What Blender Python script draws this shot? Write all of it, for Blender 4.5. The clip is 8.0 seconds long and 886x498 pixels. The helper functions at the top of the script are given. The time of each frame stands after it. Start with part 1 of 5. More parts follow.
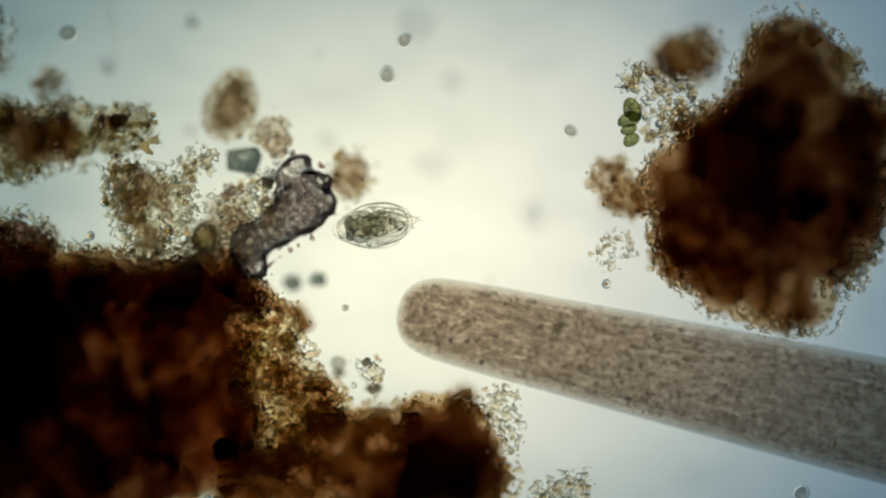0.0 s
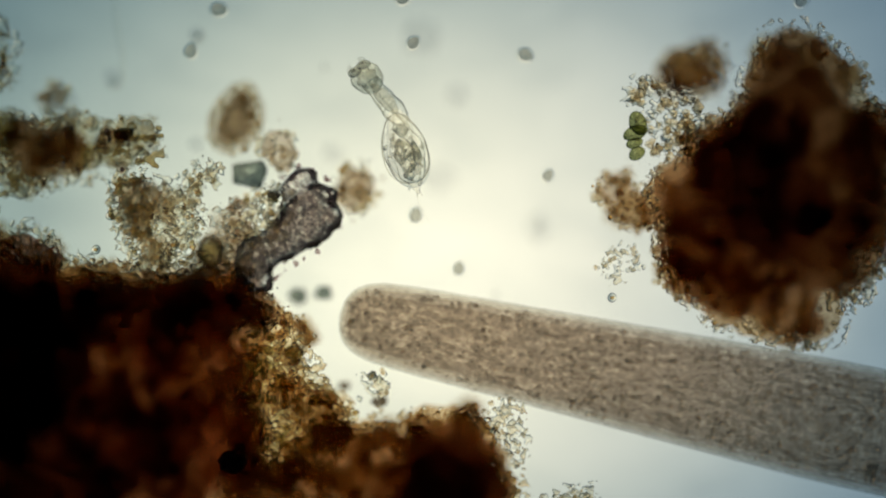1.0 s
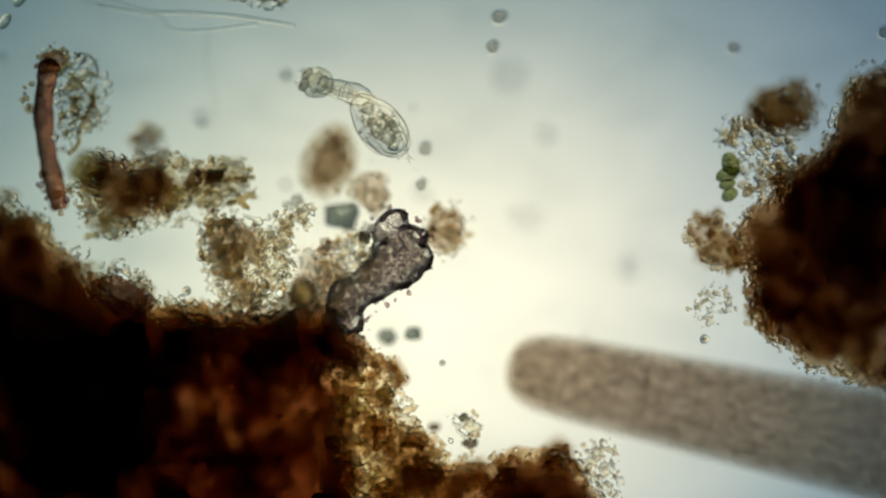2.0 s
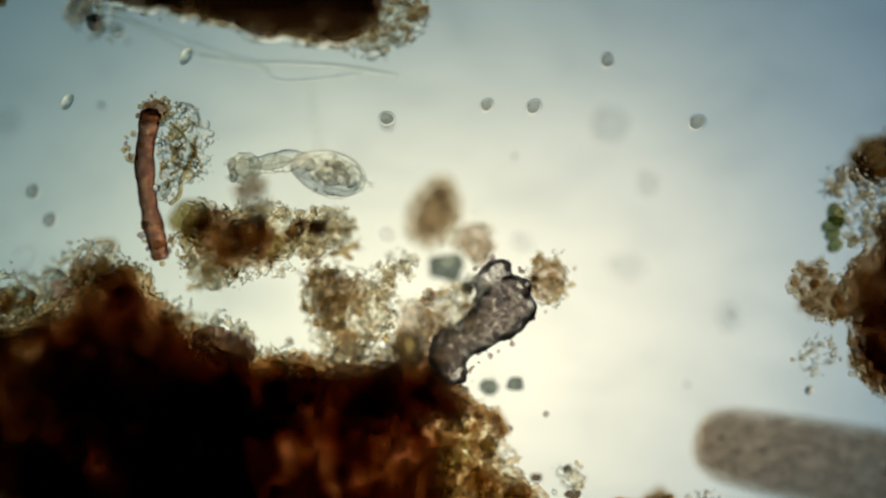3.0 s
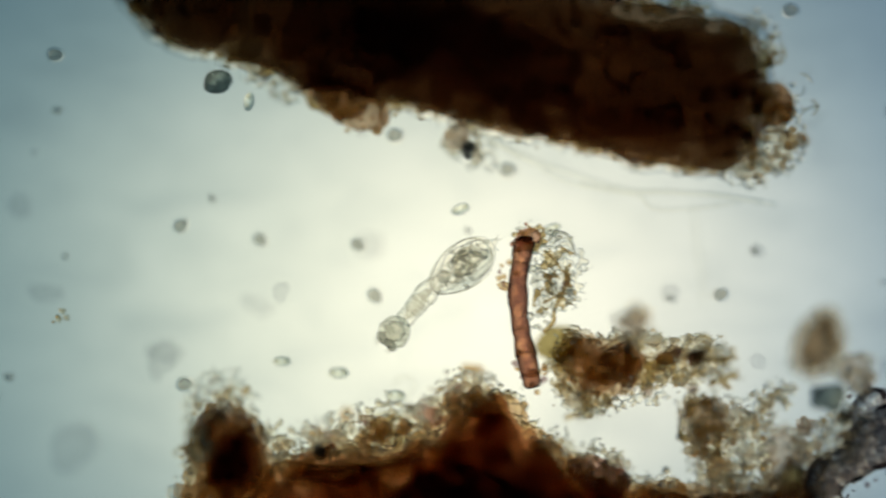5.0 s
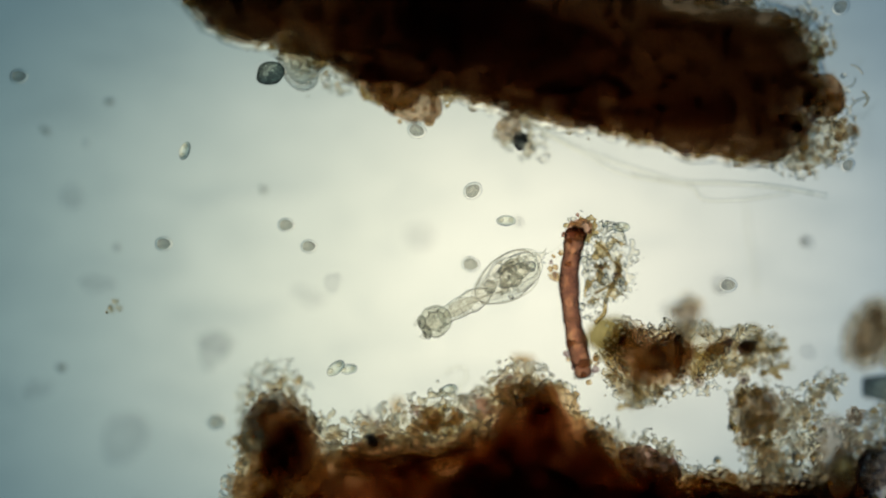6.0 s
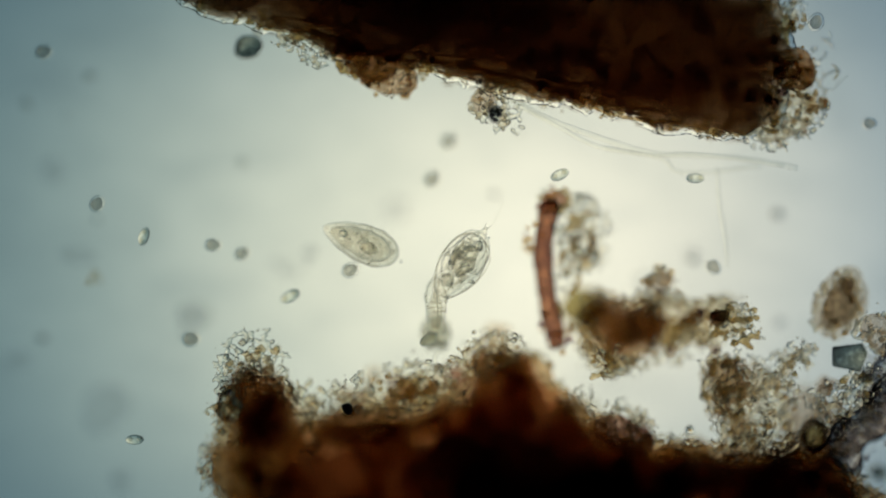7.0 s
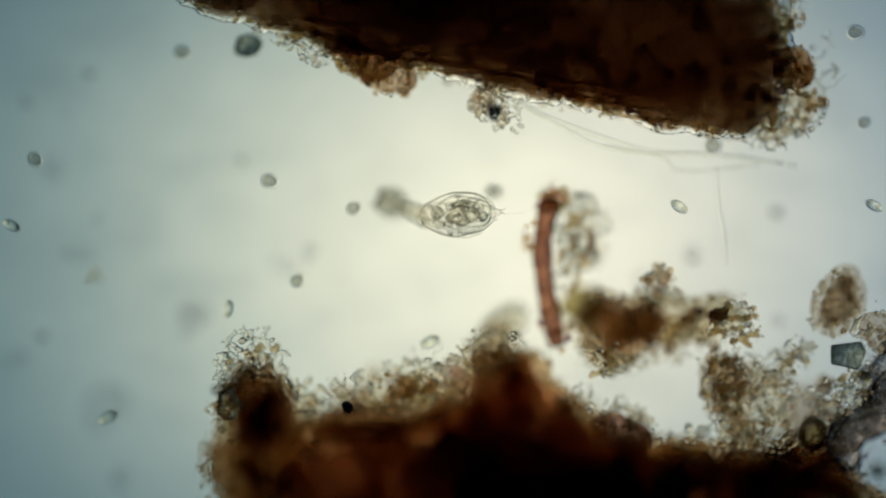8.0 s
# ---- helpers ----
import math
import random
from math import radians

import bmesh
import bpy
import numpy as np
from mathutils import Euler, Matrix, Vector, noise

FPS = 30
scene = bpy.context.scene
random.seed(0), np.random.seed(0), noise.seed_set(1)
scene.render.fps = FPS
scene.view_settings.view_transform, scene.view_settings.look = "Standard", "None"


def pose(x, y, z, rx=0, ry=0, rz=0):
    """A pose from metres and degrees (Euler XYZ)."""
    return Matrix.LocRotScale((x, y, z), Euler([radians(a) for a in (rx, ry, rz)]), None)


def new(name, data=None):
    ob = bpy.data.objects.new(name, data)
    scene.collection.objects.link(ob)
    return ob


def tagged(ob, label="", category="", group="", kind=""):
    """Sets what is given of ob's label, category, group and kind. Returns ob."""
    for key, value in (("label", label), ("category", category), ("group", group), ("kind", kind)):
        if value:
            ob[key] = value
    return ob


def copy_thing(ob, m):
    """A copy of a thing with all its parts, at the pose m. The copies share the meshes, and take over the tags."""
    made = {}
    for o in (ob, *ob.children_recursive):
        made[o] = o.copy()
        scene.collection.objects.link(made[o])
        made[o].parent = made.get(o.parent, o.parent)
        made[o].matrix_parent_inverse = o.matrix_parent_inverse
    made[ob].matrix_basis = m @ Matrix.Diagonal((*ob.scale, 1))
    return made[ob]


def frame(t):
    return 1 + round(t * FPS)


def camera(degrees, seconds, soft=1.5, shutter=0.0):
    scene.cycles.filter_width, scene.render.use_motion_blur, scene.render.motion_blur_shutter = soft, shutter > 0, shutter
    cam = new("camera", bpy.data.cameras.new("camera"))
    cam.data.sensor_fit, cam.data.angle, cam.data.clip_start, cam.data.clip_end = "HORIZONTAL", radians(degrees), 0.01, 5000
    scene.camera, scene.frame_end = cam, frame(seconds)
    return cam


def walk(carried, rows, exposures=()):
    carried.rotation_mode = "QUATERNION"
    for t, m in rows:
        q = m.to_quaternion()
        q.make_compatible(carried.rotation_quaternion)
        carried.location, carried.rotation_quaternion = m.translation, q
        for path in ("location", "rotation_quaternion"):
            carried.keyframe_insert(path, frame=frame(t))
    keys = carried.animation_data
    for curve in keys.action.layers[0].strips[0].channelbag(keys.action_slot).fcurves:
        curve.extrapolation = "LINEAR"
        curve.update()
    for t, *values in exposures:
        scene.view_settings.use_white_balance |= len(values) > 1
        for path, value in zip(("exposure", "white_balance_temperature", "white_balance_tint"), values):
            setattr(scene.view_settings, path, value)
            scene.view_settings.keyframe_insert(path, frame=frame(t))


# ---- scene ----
# A wet mount under a microscope, built a thousand times larger than life: one millimetre here is one micrometre there.
MM = 0.001
FOCUS = 4.440            # working distance of the objective
FIELD = [
    (0, -6, 2, 4464),
    (0.5, -12, 6, 4464),
    (0.8, -14, 15, 4464),
    (1, -16, 26, 4464),
    (1.1, -46, 32, 4464),
    (1.2, -92, 43, 4464),
    (1.7, -158, 85, 4455),
    (2.3, -200, 122, 4444),
    (2.4, -203, 133, 4444),
    (2.5, -203, 140, 4444),
    (2.6, -232, 150, 4442),
    (2.7, -284, 161, 4437),
    (2.8, -330, 175, 4433),
    (3, -360, 188, 4428),
    (3.2, -382, 203, 4428),
    (3.5, -415, 230, 4428),
    (3.6, -433, 247, 4428),
    (3.8, -480, 311, 4428),
    (3.9, -517, 333, 4428),
    (4, -565, 350, 4427),
    (4.2, -651, 366, 4424),
    (4.5, -782, 390, 4418),
    (4.6, -846, 399, 4417),
    (4.8, -925, 407, 4417),
    (5, -1021, 414, 4416),
    (5.2, -1082, 420, 4413),
    (5.7, -1113, 408, 4424),
    (6.3, -1109, 384, 4438),
    (6.5, -1098, 372, 4438),
    (6.8, -1080, 356, 4450),
    (7, -1069, 347, 4492),
    (7.5, -1067, 345, 4498),
    (8, -1068, 344, 4500),
]

# ---- camera: the objective, looking straight down on the slide ----
cam = camera(20.0, 8.0, soft=2.0, shutter=0.35)
cam.data.dof.use_dof = True
cam.data.dof.focus_distance = FOCUS
cam.data.dof.aperture_fstop = 0.11
walk(cam, [(t, pose(x * MM, y * MM, z * MM)) for t, x, y, z in FIELD],
     exposures=[(0, 0.03, 6600, 10), (1.2, 0.06, 6650, 10), (2.5, 0.15, 6850, 10), (3.5, 0.12, 6750, 10), (4.5, 0.13, 6500, 10), (5.2, 0.07, 6450, 10), (6.5, -0.10, 6500, 10), (8, -0.10, 6550, 10)])

# ---- light: the substage lamp below the slide, and a dim room ----
world = bpy.data.worlds.new("dim_room")
scene.world = world
world.use_nodes = True
world.node_tree.nodes["Background"].inputs["Color"].default_value = (0.75, 0.85, 1.0, 1)
world.node_tree.nodes["Background"].inputs["Strength"].default_value = 0.03
scene.cycles.transparent_max_bounces = 96


# ---- materials ----
def graph(name):
    mat = bpy.data.materials.new(name)
    mat.use_nodes = True
    mat.node_tree.nodes.clear()
    return mat, mat.node_tree.nodes, mat.node_tree.links


def put(nodes, kind, **values):
    node = nodes.new(kind)
    for key, value in values.items():
        node.inputs[key].default_value = value
    return node


def ramp(nodes, stops):
    node = nodes.new("ShaderNodeValToRGB")
    els = node.color_ramp.elements
    while len(els) < len(stops):
        els.new(0.5)
    for el, (at, col) in zip(els, stops):
        el.position, el.color = at, (*col, 1)
    return node


def mottle(nodes, links, scale, detail=6.0, second=4.0, grain=None):
    """Two scales of noise, multiplied into one value."""
    co = nodes.new("ShaderNodeTexCoord")
    a = put(nodes, "ShaderNodeTexNoise", Scale=scale, Detail=detail, Roughness=0.62)
    b = put(nodes, "ShaderNodeTexNoise", Scale=scale * second, Detail=3.0, Roughness=0.6)
    mix = nodes.new("ShaderNodeMath")
    mix.operation = "ADD"
    half = nodes.new("ShaderNodeMath")
    half.operation = "MULTIPLY"
    half.inputs[1].default_value = 0.5
    spot = co.outputs["Object"]
    if grain:                                # drawn out along a direction, in degrees
        lay = nodes.new("ShaderNodeMapping")
        lay.inputs["Rotation"].default_value = (0, 0, math.radians(-grain))
        lay.inputs["Scale"].default_value = (0.28, 1, 1)
        links.new(spot, lay.inputs["Vector"])
        spot = lay.outputs["Vector"]
    links.new(spot, a.inputs["Vector"])
    links.new(spot, b.inputs["Vector"])
    links.new(a.outputs["Fac"], mix.inputs[0])
    links.new(b.outputs["Fac"], mix.inputs[1])
    links.new(mix.outputs[0], half.inputs[0])
    return half.outputs[0]


def tissue(name, stops, scale=14.0, bend=0.3, ior=1.12, grain=None):
    """Matter that light passes through: tinted, partly refracting."""
    mat, nodes, links = graph(name)
    val = mottle(nodes, links, scale, grain=grain)
    col = ramp(nodes, stops)
    links.new(val, col.inputs["Fac"])
    clear = nodes.new("ShaderNodeBsdfTransparent")
    links.new(col.outputs["Color"], clear.inputs["Color"])
    out = nodes.new("ShaderNodeOutputMaterial")
    last = clear
    if bend > 0:
        glass = put(nodes, "ShaderNodeBsdfRefraction", IOR=ior, Roughness=0.0)
        links.new(col.outputs["Color"], glass.inputs["Color"])
        bump = put(nodes, "ShaderNodeBump", Strength=0.25, Distance=0.004)
        links.new(val, bump.inputs["Height"])
        links.new(bump.outputs["Normal"], glass.inputs["Normal"])
        mix = put(nodes, "ShaderNodeMixShader", Fac=bend)
        links.new(last.outputs[0], mix.inputs[1])
        links.new(glass.outputs[0], mix.inputs[2])
        last = mix
    links.new(last.outputs[0], out.inputs["Surface"])
    return mat


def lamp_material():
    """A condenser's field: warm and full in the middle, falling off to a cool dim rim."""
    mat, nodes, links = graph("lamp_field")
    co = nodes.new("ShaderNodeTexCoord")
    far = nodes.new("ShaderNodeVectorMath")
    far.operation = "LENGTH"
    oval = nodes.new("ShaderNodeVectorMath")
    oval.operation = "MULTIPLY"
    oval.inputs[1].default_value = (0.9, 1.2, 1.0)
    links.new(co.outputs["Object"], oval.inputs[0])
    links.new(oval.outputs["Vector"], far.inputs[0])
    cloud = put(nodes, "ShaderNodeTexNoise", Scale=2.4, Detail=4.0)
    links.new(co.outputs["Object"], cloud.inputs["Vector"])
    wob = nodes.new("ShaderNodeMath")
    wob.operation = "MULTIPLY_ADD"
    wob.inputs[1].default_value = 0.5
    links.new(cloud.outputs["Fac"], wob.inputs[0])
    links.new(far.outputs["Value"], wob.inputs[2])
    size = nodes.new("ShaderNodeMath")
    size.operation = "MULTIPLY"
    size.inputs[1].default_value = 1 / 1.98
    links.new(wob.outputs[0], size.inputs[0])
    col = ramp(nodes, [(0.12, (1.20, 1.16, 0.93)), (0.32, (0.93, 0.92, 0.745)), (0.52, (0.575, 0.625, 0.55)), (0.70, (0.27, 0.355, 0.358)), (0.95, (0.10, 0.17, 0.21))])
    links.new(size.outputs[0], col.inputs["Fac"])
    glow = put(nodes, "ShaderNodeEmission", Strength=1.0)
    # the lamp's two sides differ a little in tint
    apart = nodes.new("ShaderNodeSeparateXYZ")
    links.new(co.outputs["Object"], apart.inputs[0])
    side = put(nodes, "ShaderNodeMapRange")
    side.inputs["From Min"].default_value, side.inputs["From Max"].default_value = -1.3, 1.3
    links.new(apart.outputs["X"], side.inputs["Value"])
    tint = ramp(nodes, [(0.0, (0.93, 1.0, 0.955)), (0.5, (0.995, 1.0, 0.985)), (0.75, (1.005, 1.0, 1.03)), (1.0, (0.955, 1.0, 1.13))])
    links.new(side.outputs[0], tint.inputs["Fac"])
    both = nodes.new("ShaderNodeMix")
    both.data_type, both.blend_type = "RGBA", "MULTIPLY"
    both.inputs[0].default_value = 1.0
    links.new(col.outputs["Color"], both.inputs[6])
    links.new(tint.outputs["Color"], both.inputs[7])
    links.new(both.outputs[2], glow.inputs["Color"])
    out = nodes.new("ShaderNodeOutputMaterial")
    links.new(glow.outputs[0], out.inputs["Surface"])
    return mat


def slide_material():
    """Clear glass with faint smears of dried water."""
    mat, nodes, links = graph("slide_glass")
    co = nodes.new("ShaderNodeTexCoord")
    lay = nodes.new("ShaderNodeMapping")
    lay.inputs["Rotation"].default_value = (0, 0, 0.9)
    lay.inputs["Scale"].default_value = (1.0, 2.2, 1.0)
    links.new(co.outputs["Object"], lay.inputs["Vector"])
    smear = put(nodes, "ShaderNodeTexNoise", Scale=5.5, Detail=5.0, Roughness=0.6, Distortion=0.6)
    links.new(lay.outputs["Vector"], smear.inputs["Vector"])
    film = ramp(nodes, [(0.30, (0.89, 0.905, 0.915)), (0.48, (0.972, 0.977, 0.976)), (0.62, (0.998, 0.998, 0.996))])
    links.new(smear.outputs["Fac"], film.inputs["Fac"])
    clear = nodes.new("ShaderNodeBsdfTransparent")
    links.new(film.outputs["Color"], clear.inputs["Color"])
    shine = put(nodes, "ShaderNodeBsdfGlossy", Roughness=0.02)
    fres = put(nodes, "ShaderNodeFresnel", IOR=1.15)
    mix = nodes.new("ShaderNodeMixShader")
    links.new(fres.outputs[0], mix.inputs[0])
    links.new(clear.outputs[0], mix.inputs[1])
    links.new(shine.outputs[0], mix.inputs[2])
    out = nodes.new("ShaderNodeOutputMaterial")
    links.new(mix.outputs[0], out.inputs["Surface"])
    return mat


def matt(name, stops, scale=20.0, rough=0.85):
    mat, nodes, links = graph(name)
    val = mottle(nodes, links, scale)
    col = ramp(nodes, stops)
    links.new(val, col.inputs["Fac"])
    bsdf = put(nodes, "ShaderNodeBsdfPrincipled", Roughness=rough)
    bsdf.inputs["Specular IOR Level"].default_value = 0.2
    links.new(col.outputs["Color"], bsdf.inputs["Base Color"])
    bump = put(nodes, "ShaderNodeBump", Strength=0.6, Distance=0.01)
    links.new(val, bump.inputs["Height"])
    links.new(bump.outputs["Normal"], bsdf.inputs["Normal"])
    out = nodes.new("ShaderNodeOutputMaterial")
    links.new(bsdf.outputs[0], out.inputs["Surface"])
    return mat


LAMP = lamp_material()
SLIDE = slide_material()


def tan(r, red=0.0):
    """What a brown layer lets through: the less, the redder."""
    return (r, r ** (1.56 + red), r ** (2.6 + red))


HUMUS_OUT = tissue("humus_thin", [(0.38, tan(0.66)), (0.48, tan(0.80)), (0.58, tan(0.93))], 26, 0.12, 1.08)
RUST_OUT = tissue("rust_thin", [(0.38, tan(0.64, 0.15)), (0.48, tan(0.79, 0.15)), (0.58, tan(0.93))], 26, 0.12, 1.08)
GOLD_PALE = tissue("pale_golden_floc", [(0.36, (0.60, 0.47, 0.32)), (0.46, (0.79, 0.68, 0.52)), (0.54, (0.92, 0.86, 0.74)), (0.64, (0.99, 0.97, 0.92))], 22, 0.2, 1.1)
OLIVE_THIN = tissue("thin_olive_flake", [(0.38, (0.62, 0.57, 0.36)), (0.62, (0.90, 0.87, 0.72))], 30, 0.2, 1.1)
SOFT_GREY = tissue("soft_grey_floc", [(0.36, (0.60, 0.56, 0.53)), (0.64, (0.82, 0.78, 0.75))], 14, 0.0)
SOFT_BROWN = tissue("soft_brown_floc", [(0.34, (0.67, 0.60, 0.53)), (0.50, (0.78, 0.715, 0.65)), (0.66, (0.89, 0.84, 0.79))], 20, 0.0)
STRAW_OUT = tissue("straw_floc", [(0.36, (0.72, 0.65, 0.545)), (0.48, (0.90, 0.865, 0.785)), (0.60, (0.99, 0.985, 0.96))], 28, 0.25, 1.1)
OLIVE = tissue("olive_floc", [(0.38, (0.46, 0.41, 0.25)), (0.52, (0.58, 0.525, 0.34)), (0.66, (0.77, 0.72, 0.54))], 40, 0.1)
PLUM = tissue("plum_floc", [(0.38, (0.50, 0.36, 0.33)), (0.52, (0.68, 0.54, 0.50)), (0.66, (0.88, 0.78, 0.72))], 24, 0.1)
FLAKE = tissue("brown_flake", [(0.36, tan(0.56)), (0.50, tan(0.78)), (0.64, tan(0.95))], 34, 0.25, 1.1)
DRAB = tissue("drab_flake", [(0.36, tan(0.54, -0.2)), (0.50, tan(0.76, -0.2)), (0.64, tan(0.94, -0.2))], 34, 0.3, 1.12)
PALE_FLAKE = tissue("straw_flake", [(0.36, (0.72, 0.63, 0.50)), (0.50, (0.89, 0.83, 0.72)), (0.64, (0.985, 0.965, 0.92))], 34, 0.35, 1.12)
BEAD = tissue("clear_grain", [(0.3, (0.92, 0.90, 0.84)), (0.6, (0.995, 0.99, 0.97))], 40, 0.85, 1.26)
AMBER_BEAD = tissue("amber_grain", [(0.3, (0.76, 0.56, 0.32)), (0.6, (0.94, 0.82, 0.58))], 40, 0.8, 1.24)
BALL_BROWN = tissue("brown_ball_skin", [(0.38, (0.34, 0.23, 0.16)), (0.48, (0.56, 0.42, 0.31)), (0.60, (0.88, 0.78, 0.64))], 50, 0.2, 1.15)
GREY_FLAKE = tissue("grey_mineral", [(0.40, (0.46, 0.425, 0.425)), (0.50, (0.67, 0.64, 0.63)), (0.59, (0.95, 0.935, 0.915))], 70, 0.6, 1.4)
GREY_HEART = tissue("mottled_mineral", [(0.42, (0.30, 0.255, 0.26)), (0.50, (0.66, 0.61, 0.59)), (0.56, (0.99, 0.965, 0.93))], 75, 0.4, 1.25)
GREY_RIM = tissue("dark_mineral_rim", [(0.40, (0.22, 0.18, 0.19)), (0.50, (0.36, 0.315, 0.33)), (0.60, (0.68, 0.64, 0.63))], 60, 0.3, 1.25)
TEAL = tissue("teal_chip", [(0.38, (0.20, 0.225, 0.215)), (0.50, (0.35, 0.395, 0.38)), (0.62, (0.78, 0.79, 0.75))], 45, 0.45, 1.3)
ROD = tissue("red_brown_rod", [(0.38, (0.42, 0.26, 0.22)), (0.48, (0.51, 0.33, 0.27)), (0.54, (0.60, 0.40, 0.31)), (0.62, (0.78, 0.55, 0.41))], 16, 0.7, 1.25)
WORM_SKIN = tissue("worm_skin", [(0.36, (0.83, 0.805, 0.765)), (0.5, (0.885, 0.86, 0.825)), (0.64, (0.95, 0.93, 0.905))], 40, 0.3, 1.08)
WORM_FLESH = tissue("worm_flesh", [(0.40, (0.715, 0.685, 0.66)), (0.46, (0.835, 0.805, 0.78)), (0.54, (0.90, 0.872, 0.848)), (0.59, (0.995, 0.98, 0.96))], 105, 0.06, 1.12, grain=0.01)
WORM_GRAIN = tissue("worm_grain", [(0.4, (0.90, 0.85, 0.80)), (0.6, (0.99, 0.97, 0.94))], 40, 0.75, 1.2)
BODY_SKIN = tissue("clear_cuticle", [(0.36, (0.93, 0.92, 0.895)), (0.5, (0.965, 0.96, 0.945)), (0.64, (0.995, 0.995, 0.985))], 45, 0.7, 1.05)
BODY_ORGAN = tissue("pale_organ", [(0.38, (0.86, 0.84, 0.79)), (0.5, (0.925, 0.91, 0.87)), (0.62, (0.985, 0.98, 0.96))], 55, 0.4, 1.14)
BODY_DARK = tissue("grey_organ", [(0.38, (0.80, 0.79, 0.75)), (0.6, (0.94, 0.935, 0.91))], 50, 0.35, 1.12)
HEAD = tissue("head_tissue", [(0.38, (0.74, 0.74, 0.70)), (0.5, (0.84, 0.84, 0.80)), (0.62, (0.94, 0.935, 0.91))], 45, 0.4, 1.1)
CELL = tissue("swimming_cell", [(0.36, (0.58, 0.58, 0.555)), (0.5, (0.70, 0.70, 0.675)), (0.64, (0.85, 0.85, 0.825))], 60, 0.4, 1.15)
# low index, so that an added shell shows as a pale halo of light
CELL_HALO = tissue("pale_halo", [(0.3, (0.98, 0.98, 0.97)), (0.6, (0.995, 0.995, 0.99))], 30, 0.8, 0.95)
# index below one: an added shell bends lamp light into a bright outline
HALO_RIM = tissue("bright_halo_rim", [(0.3, (0.985, 0.985, 0.975)), (0.6, (0.995, 0.995, 0.99))], 30, 0.9, 0.86)
CELL_CLEAR = tissue("clear_cell_wall", [(0.36, (0.88, 0.89, 0.83)), (0.6, (0.965, 0.97, 0.94))], 60, 0.7, 1.2)
GREEN = tissue("green_alga", [(0.36, (0.35, 0.365, 0.21)), (0.5, (0.50, 0.51, 0.32)), (0.64, (0.76, 0.755, 0.56))], 50, 0.55, 1.2)
HYALINE = tissue("clear_thread", [(0.3, (0.96, 0.96, 0.945)), (0.6, (0.995, 0.995, 0.985))], 20, 0.6, 1.035)
SMUDGE = tissue("grey_floc", [(0.36, (0.86, 0.86, 0.87)), (0.5, (0.91, 0.915, 0.92)), (0.64, (0.98, 0.98, 0.98))], 16, 0.0)
DARK_RIM = tissue("dark_shell_rim", [(0.36, (0.26, 0.22, 0.18)), (0.6, (0.46, 0.41, 0.34))], 40, 0.2, 1.2)
SHARD = tissue("glassy_mineral", [(0.36, (0.90, 0.92, 0.90)), (0.6, (0.985, 0.99, 0.975))], 30, 0.9, 1.38)
TEAL_SHARD = tissue("grey_glassy_mineral", [(0.38, (0.27, 0.30, 0.285)), (0.5, (0.43, 0.46, 0.43)), (0.60, (0.80, 0.82, 0.77))], 60, 0.6, 1.35)
SPECK = tissue("grey_speck", [(0.36, (0.42, 0.43, 0.42)), (0.6, (0.70, 0.71, 0.69))], 40, 0.2, 1.15)
GREY_EDGE = tissue("dark_mineral_edge", [(0.38, (0.54, 0.475, 0.49)), (0.62, (0.76, 0.70, 0.70))], 30, 0.0)
LACE_CLEAR = tissue("clear_grain_film", [(0.36, (0.89, 0.875, 0.83)), (0.5, (0.965, 0.955, 0.925)), (0.64, (0.99, 0.985, 0.97))], 40, 0.75, 1.2)
LACE_STRAW = tissue("straw_grain_film", [(0.36, (0.80, 0.735, 0.64)), (0.5, (0.915, 0.88, 0.80)), (0.64, (0.98, 0.97, 0.93))], 30, 0.65, 1.18)
LACE_BROWN = tissue("brown_grain_film", [(0.36, tan(0.58, -0.15)), (0.5, tan(0.75, -0.15)), (0.64, tan(0.92, -0.15))], 26, 0.5, 1.16)
LACE_BODY = tissue("body_film", [(0.36, (0.78, 0.77, 0.73)), (0.5, (0.90, 0.89, 0.86)), (0.64, (0.98, 0.975, 0.96))], 50, 0.6, 1.18)
LACE_AMBER = tissue("amber_grain_film", [(0.36, (0.82, 0.72, 0.58)), (0.5, (0.92, 0.86, 0.75)), (0.64, (0.985, 0.96, 0.90))], 26, 0.6, 1.18)


def veil(name, rgb, spread=0.16, scale=9.0, grain=None):
    """One layer of brown matter, thicker and thinner in clouds."""
    return tissue(name, [(0.36, tuple(c * (1 - spread * (1 + k * 0.3)) for k, c in enumerate(rgb))), (0.50, rgb), (0.64, tuple(min(c * (1 + spread), 0.99) for c in rgb))], scale, 0.0, grain=grain)


VEIL_THIN = veil("thin_brown_veil", (0.80, 0.69, 0.55), 0.14, 22)
VEIL_RUST = veil("rust_veil", (0.72, 0.595, 0.495), 0.18, 14)
VEIL_HUMUS = veil("humus_veil", (0.73, 0.63, 0.53), 0.18, 14)
VEIL_MASS = veil("brown_mass_veil", (0.705, 0.60, 0.51), 0.14, 12)
VEIL_DEEP = veil("deep_brown_veil", (0.72, 0.615, 0.545), 0.15, 10)
VEIL_DENSE = veil("dense_brown_veil", (0.72, 0.635, 0.595), 0.14, 8)
VEIL_CORE = veil("dark_core_veil", (0.60, 0.52, 0.49), 0.14, 8)
VEIL_BLACK = veil("black_core_veil", (0.30, 0.22, 0.19), 0.30, 8)
OVAL_BROWN = veil("oval_veil", (0.835, 0.80, 0.75), 0.13, 26)
VEIL_RED = veil("dark_red_veil", (0.74, 0.585, 0.51), 0.16, 12)
VEIL_PLUM = veil("plum_veil", (0.52, 0.43, 0.435), 0.2, 30)
